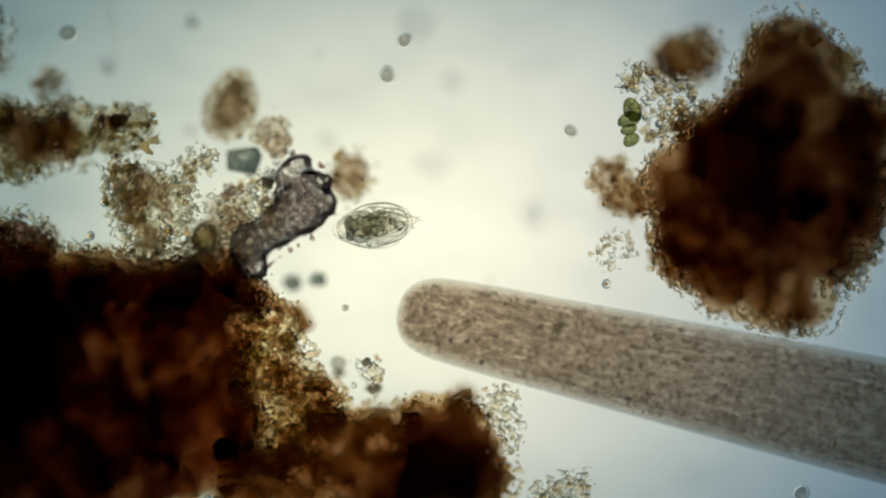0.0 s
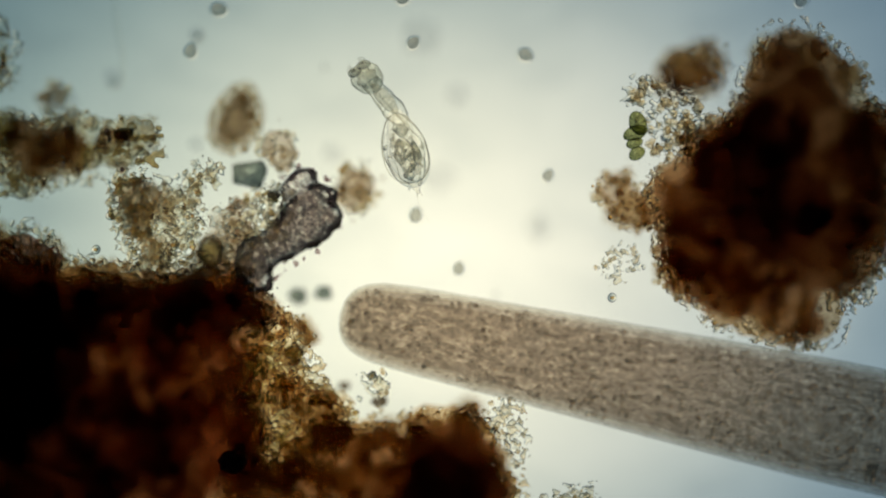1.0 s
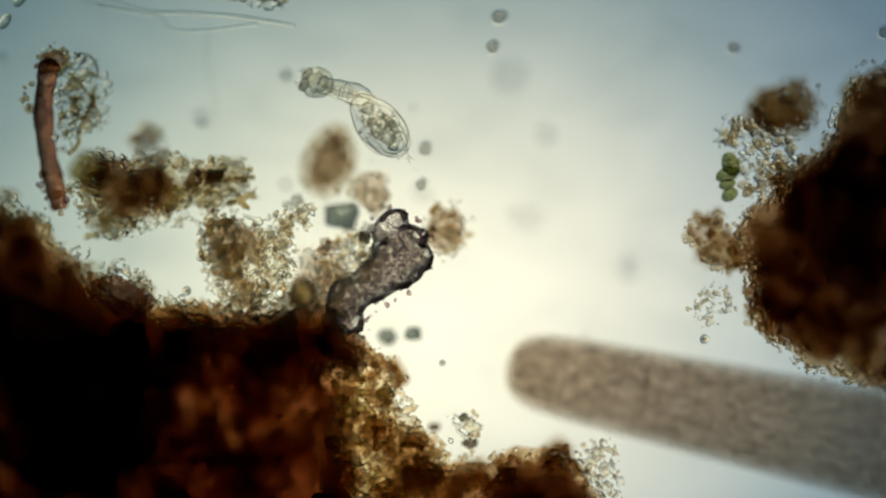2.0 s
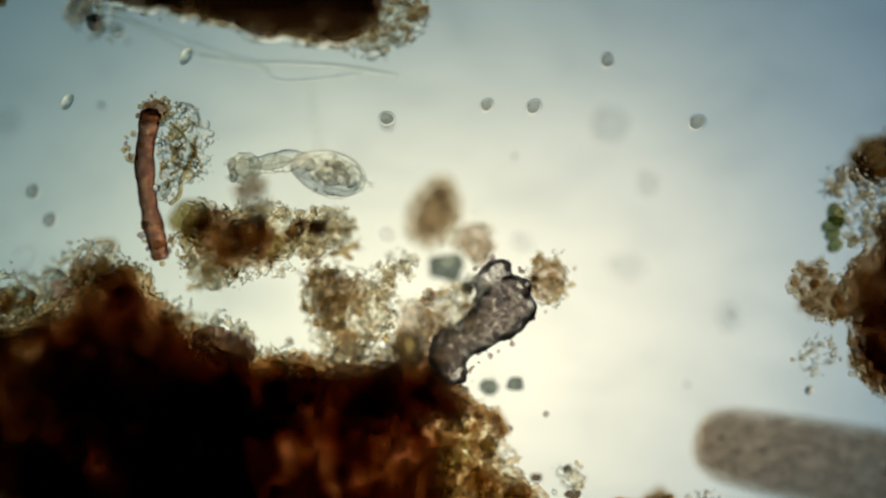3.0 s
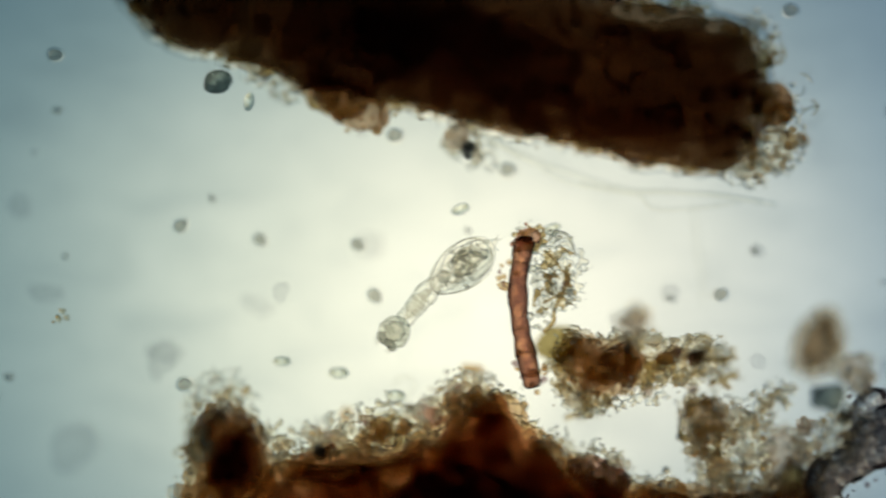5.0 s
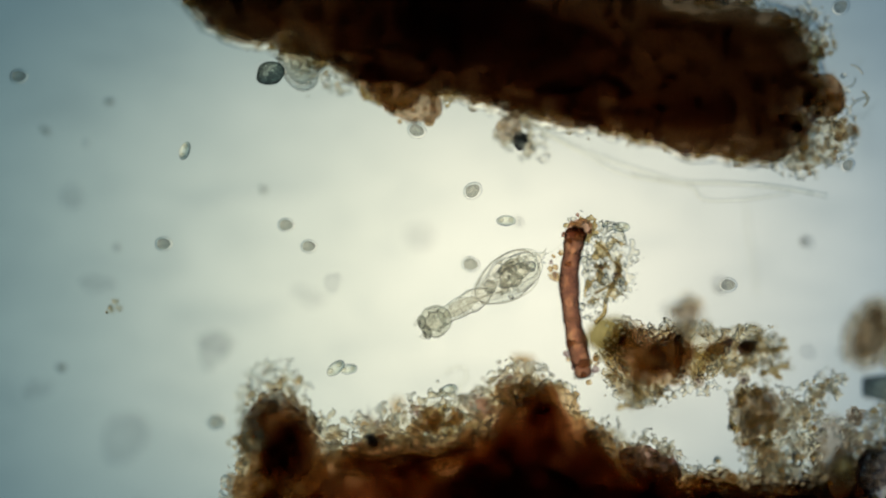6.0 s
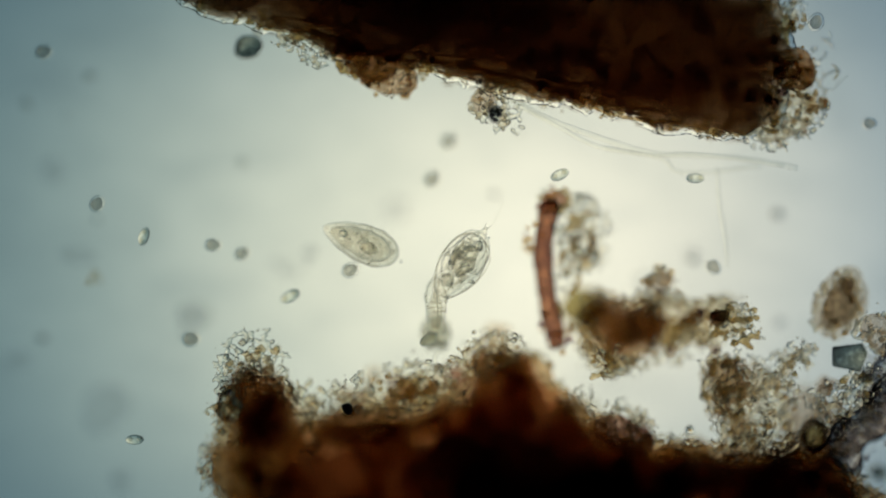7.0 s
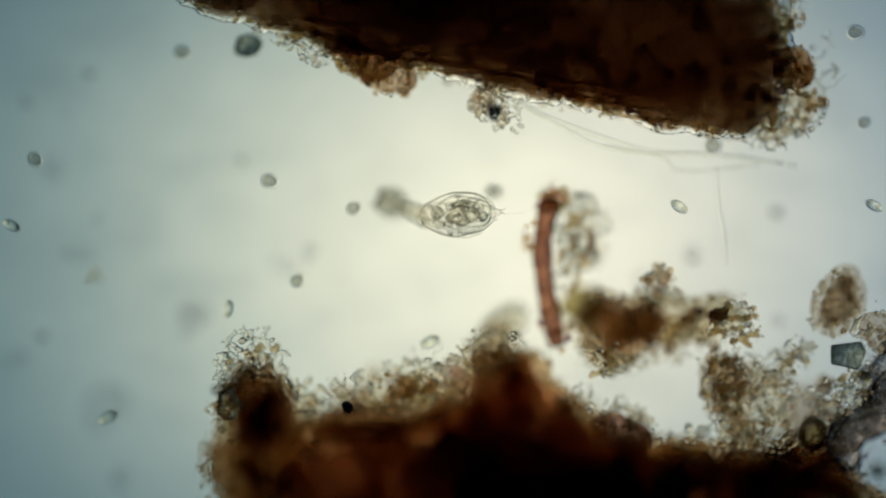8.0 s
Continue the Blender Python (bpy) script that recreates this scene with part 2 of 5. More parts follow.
BARK_SKIN = veil("bark_skin", (0.68, 0.61, 0.535), 0.16, 22, -12.5)
BARK_VEIL = veil("bark_veil", (0.64, 0.575, 0.51), 0.18, 12, -12.5)
BARK_DEEP = veil("bark_deep", (0.76, 0.68, 0.60), 0.20, 8, -12.5)
BLACK = matt("black_mineral", [(0.4, (0.006, 0.005, 0.006)), (0.6, (0.02, 0.018, 0.02))], 40, 0.5)


# ---- shaping ----
def lattice(x, y, seed):
    """Smooth value noise in the plane, -1 to 1."""
    rng = np.random.RandomState(seed)
    table = rng.rand(64, 64) * 2 - 1
    xi, yi = np.floor(x).astype(int), np.floor(y).astype(int)
    u, v = x - xi, y - yi
    u, v = u * u * (3 - 2 * u), v * v * (3 - 2 * v)
    a, b = table[xi % 64, yi % 64], table[(xi + 1) % 64, yi % 64]
    c, d = table[xi % 64, (yi + 1) % 64], table[(xi + 1) % 64, (yi + 1) % 64]
    return (a * (1 - u) + b * u) * (1 - v) + (c * (1 - u) + d * u) * v


def rough_noise(x, y, size, seed, octaves=4):
    total, amp = 0, 1.0
    for k in range(octaves):
        c, d = math.cos(0.6 + 1.1 * k), math.sin(0.6 + 1.1 * k)      # each octave lies askew to the last
        u, v = (x * c - y * d) / size * 2 ** k, (x * d + y * c) / size * 2 ** k
        total = total + amp * lattice(u + 17.3 * k, v + 9.1 * k, seed + k)
        amp *= 0.55
    return total


def lobed(x, y, lobes, seed, ragged, size=60.0, twist=0.0, soft=18.0):
    """Distance-like field in mm, below zero inside a soft union of round lobes, with a ragged edge."""
    acc = 0
    for cx, cy, r in lobes:
        acc = acc + np.exp(-(np.hypot(x - cx, y - cy) - r) / soft)
    c, d = math.cos(twist), math.sin(twist)
    return -soft * np.log(acc + 1e-12) + ragged * rough_noise(x * c - y * d, x * d + y * c, size, seed)


def closed_body(field, box, res, mid, half):
    """A closed body over the places where field is below zero: an upper and a lower sheet that meet along its outline.
    half(x, y, depth) gives the heights of both sheets over and under mid(x, y), in mm."""
    gx, gy = np.meshgrid(np.arange(box[0], box[1], res), np.arange(box[2], box[3], res), indexing="ij")
    f = field(gx, gy)
    px, py = gx.copy(), gy.copy()
    edge = (f >= 0) & (f < res * 3)
    for _ in range(3):                       # draw the rim onto the outline
        g = field(px, py)
        dx = (field(px + 0.5, py) - g) / 0.5
        dy = (field(px, py + 0.5) - g) / 0.5
        n = dx * dx + dy * dy + 0.15
        px = np.where(edge, px - np.clip(g * dx / n, -res, res), px)
        py = np.where(edge, py - np.clip(g * dy / n, -res, res), py)
    inside = f < 0
    up, low = half(gx, gy, np.where(inside, -f, 0.0))
    level = mid(gx, gy)
    keep = inside[:-1, :-1] | inside[1:, :-1] | inside[:-1, 1:] | inside[1:, 1:]
    i, j = np.nonzero(keep)
    used = np.zeros(f.shape, bool)
    for a, b in ((0, 0), (1, 0), (1, 1), (0, 1)):
        used[i + a, j + b] = True
    top = np.cumsum(used).reshape(f.shape) - 1
    under = used & inside
    bot = np.where(inside, used.sum() + np.cumsum(under).reshape(f.shape) - 1, top)
    z = np.where(inside, level + np.maximum(up, 0.3), level)
    verts = np.concatenate([np.stack([px[used], py[used], z[used]], 1),
                            np.stack([px[under], py[under], (level - np.maximum(low, 0.3))[under]], 1)]) * MM
    ring = [(i, j), (i + 1, j), (i + 1, j + 1), (i, j + 1)]
    faces = np.concatenate([np.stack([top[a, b] for a, b in ring], 1), np.stack([bot[a, b] for a, b in reversed(ring)], 1)])
    return verts, faces.tolist()


def extent(lobes, pad):
    return (min(c[0] - c[2] for c in lobes) - pad, max(c[0] + c[2] for c in lobes) + pad,
            min(c[1] - c[2] for c in lobes) - pad, max(c[1] + c[2] for c in lobes) + pad)


def relief(lobes, seed, inset=0.0, ragged=14.0, res=6.0, thick=60.0, mid=0.0, lump=8.0, size=60.0, shoulder=40.0, twist=0.0, soft=18.0, fine=24.0):
    """A lumpy body over the union of lobes."""
    def field(x, y):
        return lobed(x, y, lobes, seed, ragged, size, twist, soft) + inset

    def half(x, y, depth):
        swell, rise = thick * np.sqrt(1 - np.exp(-depth / shoulder)), np.minimum(depth / 15, 1)
        return [swell * (1 + 0.25 * rough_noise(x, y, 50, seed + k)) + lump * rough_noise(x, y, fine, seed + k + 10) * rise for k in (20, 40)]

    return closed_body(field, extent(lobes, 60), res, lambda x, y: mid + 0 * x, half)


def coat(lobes, seed, grow, z, ragged, size=60.0, thick=9.0):
    """A thin clear shell added round a body for a bright fringe, wider than it by grow, that thins out to its rim."""
    def half(x, y, depth):
        swell = thick * (1 - np.exp(-depth / 9.0))
        return [swell, swell]

    return closed_body(lambda x, y: lobed(x, y, lobes, seed, ragged, size) - grow, extent(lobes, 60), 3.5, lambda x, y: z + 0 * x, half)


def lace(lobes, seed, low, high, z, grain=12.0, cover=0.1, thick=6.0, lift=14.0, ragged=14.0, size=60.0, soft=18.0, res=1.9):
    """A film of grains and threads grown together, full of gaps, over the band of the lobed field between low and high."""
    def field(x, y):
        f = lobed(x, y, lobes, seed, ragged, size, 0.0, soft)
        past = np.maximum(np.maximum(low - f, f - high), 0) / 9
        return (past - rough_noise(x, y, grain, seed + 7, 2) - cover) * grain * 0.35

    def half(x, y, depth):
        swell = thick * np.sqrt(1 - np.exp(-depth / (grain * 0.3)))
        return [swell * (1 + 0.35 * rough_noise(x, y, grain * 0.8, seed + k, 2)) for k in (3, 5)]

    return closed_body(field, extent(lobes, 45), res, lambda x, y: z + lift * rough_noise(x, y, 40, seed + 9, 2), half)


def scatter(lobes, count, rng, seed, low, high, ragged=14.0, patchy=0.3, size=60.0):
    """Places whose depth in the lobed field lies between low and high, thicker in patches."""
    x0, x1 = min(c[0] - c[2] for c in lobes) - 40, max(c[0] + c[2] for c in lobes) + 40
    y0, y1 = min(c[1] - c[2] for c in lobes) - 40, max(c[1] + c[2] for c in lobes) + 40
    x, y = rng.uniform(x0, x1, count * 60), rng.uniform(y0, y1, count * 60)
    f = lobed(x, y, lobes, seed, ragged, size)
    ok = (f > low) & (f < high) & (rough_noise(x, y, 70, seed + 70, 2) > -patchy)
    return list(zip(x[ok], y[ok]))[:count]


def unit_ball(level):
    bm = bmesh.new()
    bmesh.ops.create_icosphere(bm, subdivisions=level, radius=1.0)
    vs, fs = np.array([v.co[:] for v in bm.verts]), [[v.index for v in f.verts] for f in bm.faces]
    bm.free()
    return vs, fs


BALL1, BALL2, BALL3, BALL4 = (unit_ball(k) for k in (1, 2, 3, 4))


def mesh_of(name, verts, faces, material, smooth=True):
    me = bpy.data.meshes.new(name)
    me.from_pydata(verts.tolist() if isinstance(verts, np.ndarray) else [tuple(v) for v in verts], [], faces)
    me.update()
    me.materials.append(material)
    me.polygons.foreach_set("use_smooth", [smooth] * len(me.polygons))
    return me


def piece(name, verts, faces, material, parent=None, label="", kind="", smooth=True):
    ob = new(name, mesh_of(name, verts, faces, material, smooth))
    ob.parent = parent
    return tagged(ob, label=label, kind=kind)


def lump(ball, size, rng, rough=0.25, flat=1.0):
    """One uneven rounded grain about its own middle, in mm."""
    vs, fs = ball
    a, b = rng.uniform(-1, 1, 3) * 3, rng.uniform(0, 6, 3)
    k = 1 + rough * (np.sin(vs @ a * 1.7 + b[0]) * 0.6 + np.sin(vs[:, [1, 2, 0]] @ a * 2.9 + b[1]) * 0.4)
    s = np.array(size) * rng.uniform(0.75, 1.25, 3)
    out = vs * k[:, None] * s
    out[:, 2] *= flat
    c, d = math.cos(b[2]), math.sin(b[2])
    return np.stack([out[:, 0] * c - out[:, 1] * d, out[:, 0] * d + out[:, 1] * c, out[:, 2]], 1), fs


SHARED = {}


def heap(name, places, ball, radius, zs, material, parent, seed, rough=0.25, flat=1.0, label="", single="", many=60):
    """Grains at the places given: the first of them objects of their own on shared meshes, the rest joined into one mesh."""
    rng = np.random.RandomState(seed)
    verts, faces, n = [], [], 0
    for i, (x, y) in enumerate(places):
        if single and i < many:
            k = (single, material.name, radius, ball is BALL1, rng.randint(6))
            if k not in SHARED:
                r = radius[0] + (radius[1] - radius[0]) * (k[4] + 0.5) / 6
                v, fs = lump(ball, (r, r * rng.uniform(0.6, 1.0), r * 0.8), rng, rough, flat)
                SHARED[k] = mesh_of(single, v * MM, fs, material)
            ob = new(single, SHARED[k])
            ob.parent = parent
            ob.matrix_basis = pose(x * MM, y * MM, rng.uniform(*zs) * MM, 0, 0, rng.uniform(0, 360))
            continue
        r = rng.uniform(*radius)
        v, fs = lump(ball, (r, r * rng.uniform(0.6, 1.0), r * 0.8), rng, rough, flat)
        v = v + (x, y, rng.uniform(*zs))
        verts.append(v * MM)
        faces += [[i + n for i in f] for f in fs]
        n += len(v)
    if not verts:
        return None
    return piece(name, np.concatenate(verts), faces, material, parent, label, "stuff")


def thing(name, label, category, group="", at=(0, 0, 0)):
    ob = new(name)
    ob.empty_display_size = 0.02
    ob.location = [c * MM for c in at]
    return tagged(ob, label, category, group)


GRAIN_MESHES = {}


def grains(places, name, material, parent, radius, zs, seed, kinds=4):
    """Single grains that can be told apart, each an object on a shared mesh."""
    rng = np.random.RandomState(seed)
    for x, y in places:
        k = (name, material.name, rng.randint(kinds))
        if k not in GRAIN_MESHES:
            r = radius[0] + (radius[1] - radius[0]) * (k[2] + 0.5) / kinds
            v, fs = lump(BALL2, (r, r * 0.8, r * 0.7), rng, 0.3)
            GRAIN_MESHES[k] = mesh_of(name, v * MM, fs, material)
        ob = new(name, GRAIN_MESHES[k])
        ob.parent = parent
        ob.matrix_basis = pose(x * MM, y * MM, rng.uniform(*zs) * MM, 0, 0, rng.uniform(0, 360))


FILM = {"clear_grain": LACE_CLEAR, "amber_grain": LACE_AMBER, "straw_flake": LACE_STRAW, "brown_flake": LACE_BROWN, "drab_flake": LACE_BROWN}


def clump(name, label, lobes, seed, layers, flakes=(), beads=(), single=None, ragged=14.0, res=6.0, category="debris", size=60.0, patchy=0.3, dense=1.0, clear=None):
    """A clot of debris: nested bodies, films of grown-together grains, loose flakes and grains at its edge."""
    rng = np.random.RandomState(seed)
    top = thing(name, label, category)
    for k, (part_name, inset, thick, mid, material, *own) in enumerate(layers):
        v, f = relief(own[0] if own else lobes, seed + 3 * k, inset, ragged * (0.8 if own else 1 + 0.25 * min(k, 3)), res, thick, mid, size=size, twist=0.55 * k)
        if f:
            piece(part_name, v, f, material, top)
    # added clear shell that draws a bright fringe round the clot
    if clear is not None:
        v, f = coat(lobes, seed, 6, clear, ragged, size)
        piece("halo_shell", v, f, HALO_RIM, top, "thin clear shell added for a bright fringe")
    fine = [row for row in (*beads[:1], *[r for r in flakes if r[3][1] < 10][:1]) if dense]
    for k, (count, low, high, radius, zs, material, ball) in enumerate(fine):     # fine matter, mostly grown together
        v, f = lace(lobes, seed + 11 * k + 3, max(low, -60), high - 2, (zs[0] + zs[1]) / 2, 7.5 + 2 * k, -0.39 + 0.3 * dense, 3.2 + k, (zs[1] - zs[0]) * 0.28, ragged, size)
        if f:
            piece("grain_film", v, f, FILM.get(material.name, LACE_BROWN), top, kind="stuff")
    for k, (count, low, high, radius, zs, material, ball) in enumerate(flakes):
        few = count if radius[1] >= 10 else count // 2
        heap("flake_litter", scatter(lobes, few, rng, seed, low, high, ragged, patchy, size), ball, radius, zs, material, top, seed + 5 + k, 0.55, 0.6, single="flake")
    for k, (count, low, high, radius, zs, material, ball) in enumerate(beads):
        heap("grit", scatter(lobes, count // 5, rng, seed, low, high, ragged, patchy * 0.5, size), ball, radius, zs, material, top, seed + 50 + k, 0.45, 0.7)
    if single:
        count, low, high, radius, zs, material = single
        grains(scatter(lobes, count // 2, rng, seed + 1, low, high, ragged, 0.4, size), "grain", material, top, radius, zs, seed + 90)
    return top


def tube(path, radii, sides=12, caps=True):
    """A round tube along a path of (x, y, z) in mm."""
    pts = [Vector(p) for p in path]
    verts, faces = [], []
    for i, p in enumerate(pts):
        d = (pts[min(i + 1, len(pts) - 1)] - pts[max(i - 1, 0)]).normalized()
        side = d.cross(Vector((0, 0, 1))).normalized()
        over = side.cross(d)
        for k in range(sides):
            a = 2 * math.pi * k / sides
            verts.append((p + (side * math.cos(a) + over * math.sin(a)) * radii[i]) * MM)
    for i in range(len(pts) - 1):
        for k in range(sides):
            m = (k + 1) % sides
            faces.append([i * sides + k, i * sides + m, (i + 1) * sides + m, (i + 1) * sides + k])
    if caps:
        faces.append(list(range(sides))[::-1])
        faces.append([(len(pts) - 1) * sides + k for k in range(sides)])
    return verts, faces


def curve_through(points, steps=8):
    """A smooth line through a few points."""
    p = [Vector(q) for q in points]
    p = [2 * p[0] - p[1]] + p + [2 * p[-1] - p[-2]]
    out = []
    for i in range(1, len(p) - 2):
        for k in range(steps):
            t = k / steps
            out.append(0.5 * (2 * p[i] + (p[i + 1] - p[i - 1]) * t + (2 * p[i - 1] - 5 * p[i] + 4 * p[i + 1] - p[i + 2]) * t * t
                              + (3 * p[i] - p[i - 1] - 3 * p[i + 1] + p[i + 2]) * t ** 3))
    out.append(p[-2])
    return out


# ---- setting ----
def build_slide():
    bm = bmesh.new()
    bmesh.ops.create_cube(bm, size=1.0, matrix=Matrix.Translation((-0.6, 0.2, -0.24)) @ Matrix.Diagonal((6.0, 4.4, 0.1, 1)))
    bmesh.ops.bevel(bm, geom=bm.edges[:], offset=0.012, segments=2, affect="EDGES")
    me = bpy.data.meshes.new("glass_slide")
    bm.to_mesh(me)
    bm.free()
    me.materials.append(SLIDE)
    ob = tagged(new("glass_slide", me), "clear glass microscope slide under the wet mount", "glass slide", kind="structure")
    return ob


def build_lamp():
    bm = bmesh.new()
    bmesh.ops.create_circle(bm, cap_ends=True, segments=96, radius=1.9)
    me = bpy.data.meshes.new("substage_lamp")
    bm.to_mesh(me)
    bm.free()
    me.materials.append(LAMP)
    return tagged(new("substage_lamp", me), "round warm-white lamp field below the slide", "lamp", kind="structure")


slide = build_slide()
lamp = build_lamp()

# ---- debris ----
def dark_layers(step=26, tint=VEIL_RUST):
    return [("thin_rim", 0, 60, -30, VEIL_THIN), ("loose_matter", step * 0.45, 60, -50, tint), ("dense_matter", step, 60, -72, VEIL_DEEP), ("deep_matter", step * 1.8, 55, -92, VEIL_DENSE), ("deep_floor", step * 2.8, 45, -110, VEIL_DENSE)]


EDGE_FLAKES = [(240, -95, -16, (12, 30), (-140, -60), FLAKE, BALL2), (300, -16, 8, (2.5, 7), (-30, 50), PALE_FLAKE, BALL2), (160, -26, 4, (3, 8), (-60, 40), FLAKE, BALL2)]
EDGE_BEADS = [(480, -12, 9, (2, 4.6), (-20, 50), BEAD, BALL2), (160, -30, 5, (2, 5), (-20, 45), AMBER_BEAD, BALL2)]
SINGLE = (36, -18, 5, (3.5, 6.5), (0, 40), BEAD)

clump("debris_mass", "large black-brown mass of decayed plant debris on the slide",
      [(-733, -198, 190), (-563, -158, 120), (-462, -128, 100), (-673, -379, 200), (-462, -318, 140), (-407, -158, 50), (-543, -67, 46), (-432, -57, 40), (-944, -258, 180), (-633, -77, 62), (-733, -87, 72), (-487, -57, 40), (-387, -87, 42)], 11,
      dark_layers(26)[:2] + [("dense_matter", 30, 60, -72, VEIL_RED), ("deep_matter", 78, 55, -92, VEIL_RED)] + [("dark_fill", 0, 50, -98, VEIL_DENSE, [(-690, -200, 60), (-660, -320, 60), (-575, -120, 14), (-560, -215, 12), (-700, -400, 70), (-520, -400, 40), (-590, -270, 16)]), ("dark_core", 0, 60, -105, VEIL_CORE, [(-720, -200, 36), (-753, -148, 60), (-640, -117, 16), (-690, -258, 44), (-834, -258, 100), (-784, -399, 50), (-628, -292, 14)]), ("dark_rim", 0, 60, -100, VEIL_CORE, [(-720, -120, 26), (-756, -210, 54), (-664, -190, 16), (-728, -300, 40), (-844, -258, 100), (-660, -330, 20)]),
                                                           ("black_floor", 0, 45, -114, VEIL_CORE, [(-520, -350, 40), (-600, -390, 46), (-480, -290, 24), (-430, -220, 16)]), ("black_heart", 0, 50, -110, VEIL_BLACK, [(-794, -107, 46), (-753, -188, 44), (-723, -258, 26), (-884, -238, 100), (-804, -318, 40)])],
      [(60, -190, -30, (14, 34), (-120, -40), VEIL_CORE, BALL3), (50, -190, -40, (16, 36), (-130, -40), VEIL_DEEP, BALL3), (60, -190, -30, (10, 24), (-110, -20), VEIL_RED, BALL3), (40, -120, -20, (6, 14), (-60, 0), VEIL_CORE, BALL3)] + EDGE_FLAKES, EDGE_BEADS, SINGLE, ragged=19.0, patchy=1)
clump("brown_knot", "dark brown knot of debris on the edge of the black mass", [(-445, -53, 42), (-501, -70, 36), (-389, -66, 36), (-339, -88, 28), (-597, -70, 36), (-647, -54, 28)], 19,
      dark_layers(12, VEIL_RUST)[:2], [(90, -50, 2, (7, 16), (-90, -10), FLAKE, BALL2), (78, -14, 8, (2.2, 5.5), (-10, 40), PALE_FLAKE, BALL2)], [(120, -14, 10, (2, 4.6), (-10, 50), BEAD, BALL2)], (14, -14, 8, (4, 7), (10, 40), BEAD))
clump("debris_ridge", "dark brown debris ridge with a peaked crest beside the rod",
      [(-1156, -127, 100), (-1076, -187, 50), (-1286, -157, 110)] + [(-958, 46, 88), (-933, 106, 38), (-1053, 4, 60), (-848, -24, 84), (-753, -56, 62), (-1302, -16, 40), (-1270, 12, 26), (-1232, 14, 34), (-1163, 14, 36), (-1183, -66, 70), (-1322, -66, 60), (-1033, -85, 90), (-883, -105, 120), (-654, -56, 50)] + [(-921, 92, 30), (-921, 131, 12), (-997, 60, 26), (-1073, 34, 26), (-860, 47, 30), (-1143, 9, 24), (-1214, -24, 18), (-1133, -34, 22), (-1295, -14, 14), (-1255, -39, 24), (-1194, -75, 40)] + [(-1122, -219, 70), (-1211, -199, 80), (-1082, -149, 50), (-1032, -249, 60)], 23,
      dark_layers(20)[:3] + [("deep_matter", 32, 55, -92, VEIL_RED), ("dark_fill", 0, 40, -96, VEIL_DENSE, [(-1110, -50, 36), (-1080, -110, 40), (-1130, -130, 40)]), ("black_floor", 0, 45, -114, VEIL_BLACK, [(-960, -14, 34), (-900, -50, 46), (-840, -90, 50), (-1000, -70, 30), (-760, -120, 40), (-690, -130, 30)]), ("dark_crest", 0, 40, -50, VEIL_DENSE, [(-934, 82, 24), (-928, 104, 8), (-915, 40, 34), (-975, 44, 26), (-870, 0, 40), (-1030, 4, 18), (-820, -30, 30)]), ("dark_lens", 0, 30, -40, VEIL_CORE, [(-1268, 16, 6), (-1240, 16, 10), (-1205, 14, 12), (-1170, 12, 10), (-1140, 16, 6)]), ("dark_core", 0, 60, -108, VEIL_CORE, [(-921, 44, 20), (-875, -19, 36), (-992, -1, 34), (-1062, -27, 30), (-1022, -80, 40), (-911, -80, 50), (-1133, -70, 26), (-647, -110, 34)]),
                                                         ("deep_core", 0, 50, -104, VEIL_CORE, [(-1052, -21, 32), (-981, -39, 34), (-1113, -54, 24), (-1002, -92, 44)]), ("black_heart", 0, 50, -112, VEIL_BLACK, [(-865, -92, 24), (-789, -115, 24), (-951, -110, 26), (-698, -130, 24)]), ("dark_floor", 0, 50, -104, VEIL_BLACK, [(-1122, -219, 50), (-1211, -199, 60), (-1032, -259, 46), (-1092, -169, 20)]), ("dark_knot", 0, 40, -90, VEIL_DENSE, [(-1106, -206, 30), (-1286, -190, 40)])],
      [(120, -95, -16, (12, 30), (-140, -60), FLAKE, BALL2)] + [(160, -16, 6, (2.2, 6), (-80, 10), PALE_FLAKE, BALL2), (80, -26, 4, (3, 8), (-90, 0), FLAKE, BALL2)], [(170, -8, 9, (2, 4.6), (-70, 10), BEAD, BALL2), (60, -12, 5, (2, 5), (-70, 0), AMBER_BEAD, BALL2)], (24, -12, 5, (3.5, 6.5), (-50, 10), BEAD), ragged=9.0)
clump("ridge_fringe", "soft pale brown fringe of flakes along the debris ridge",
      [(-1322, 74, 24), (-1242, 64, 26), (-1183, 74, 30), (-1138, 99, 28), (-1083, 94, 30), (-1043, 124, 30), (-998, 149, 30), (-953, 154, 28), (-843, 69, 22), (-773, 29, 24), (-723, 14, 20)], 27,
      [("fringe_body", 6, 34, -80, STRAW_OUT, [(-1322, 74, 24), (-1242, 64, 26), (-1183, 74, 30), (-1138, 99, 28), (-1083, 94, 30), (-1043, 124, 30), (-998, 149, 30), (-953, 154, 28)]), ("fringe_spur", 6, 34, -80, STRAW_OUT, [(-843, 69, 22), (-805, 47, 22), (-773, 29, 24), (-723, 14, 20)])], [(26, -40, 2, (8, 18), (-130, -60), FLAKE, BALL2), (104, -40, 8, (2.2, 5.5), (-40, 60), PALE_FLAKE, BALL2), (6, -20, 2, (8, 14), (-100, -60), PLUM, BALL2)],
      [(110, -40, 10, (2, 4.6), (-60, 65), BEAD, BALL2), (40, -40, 6, (2, 4.6), (-40, 65), AMBER_BEAD, BALL2)], (30, -20, 6, (4, 7), (20, 60), BEAD), patchy=1, dense=0.7)
FRINGE_LUMPS = [(-1132, 92, 16), (-1092, 98, 10), (-1160, 76, 10), (-1002, 142, 14), (-966, 152, 10), (-846, 62, 10), (-1230, 62, 8)]
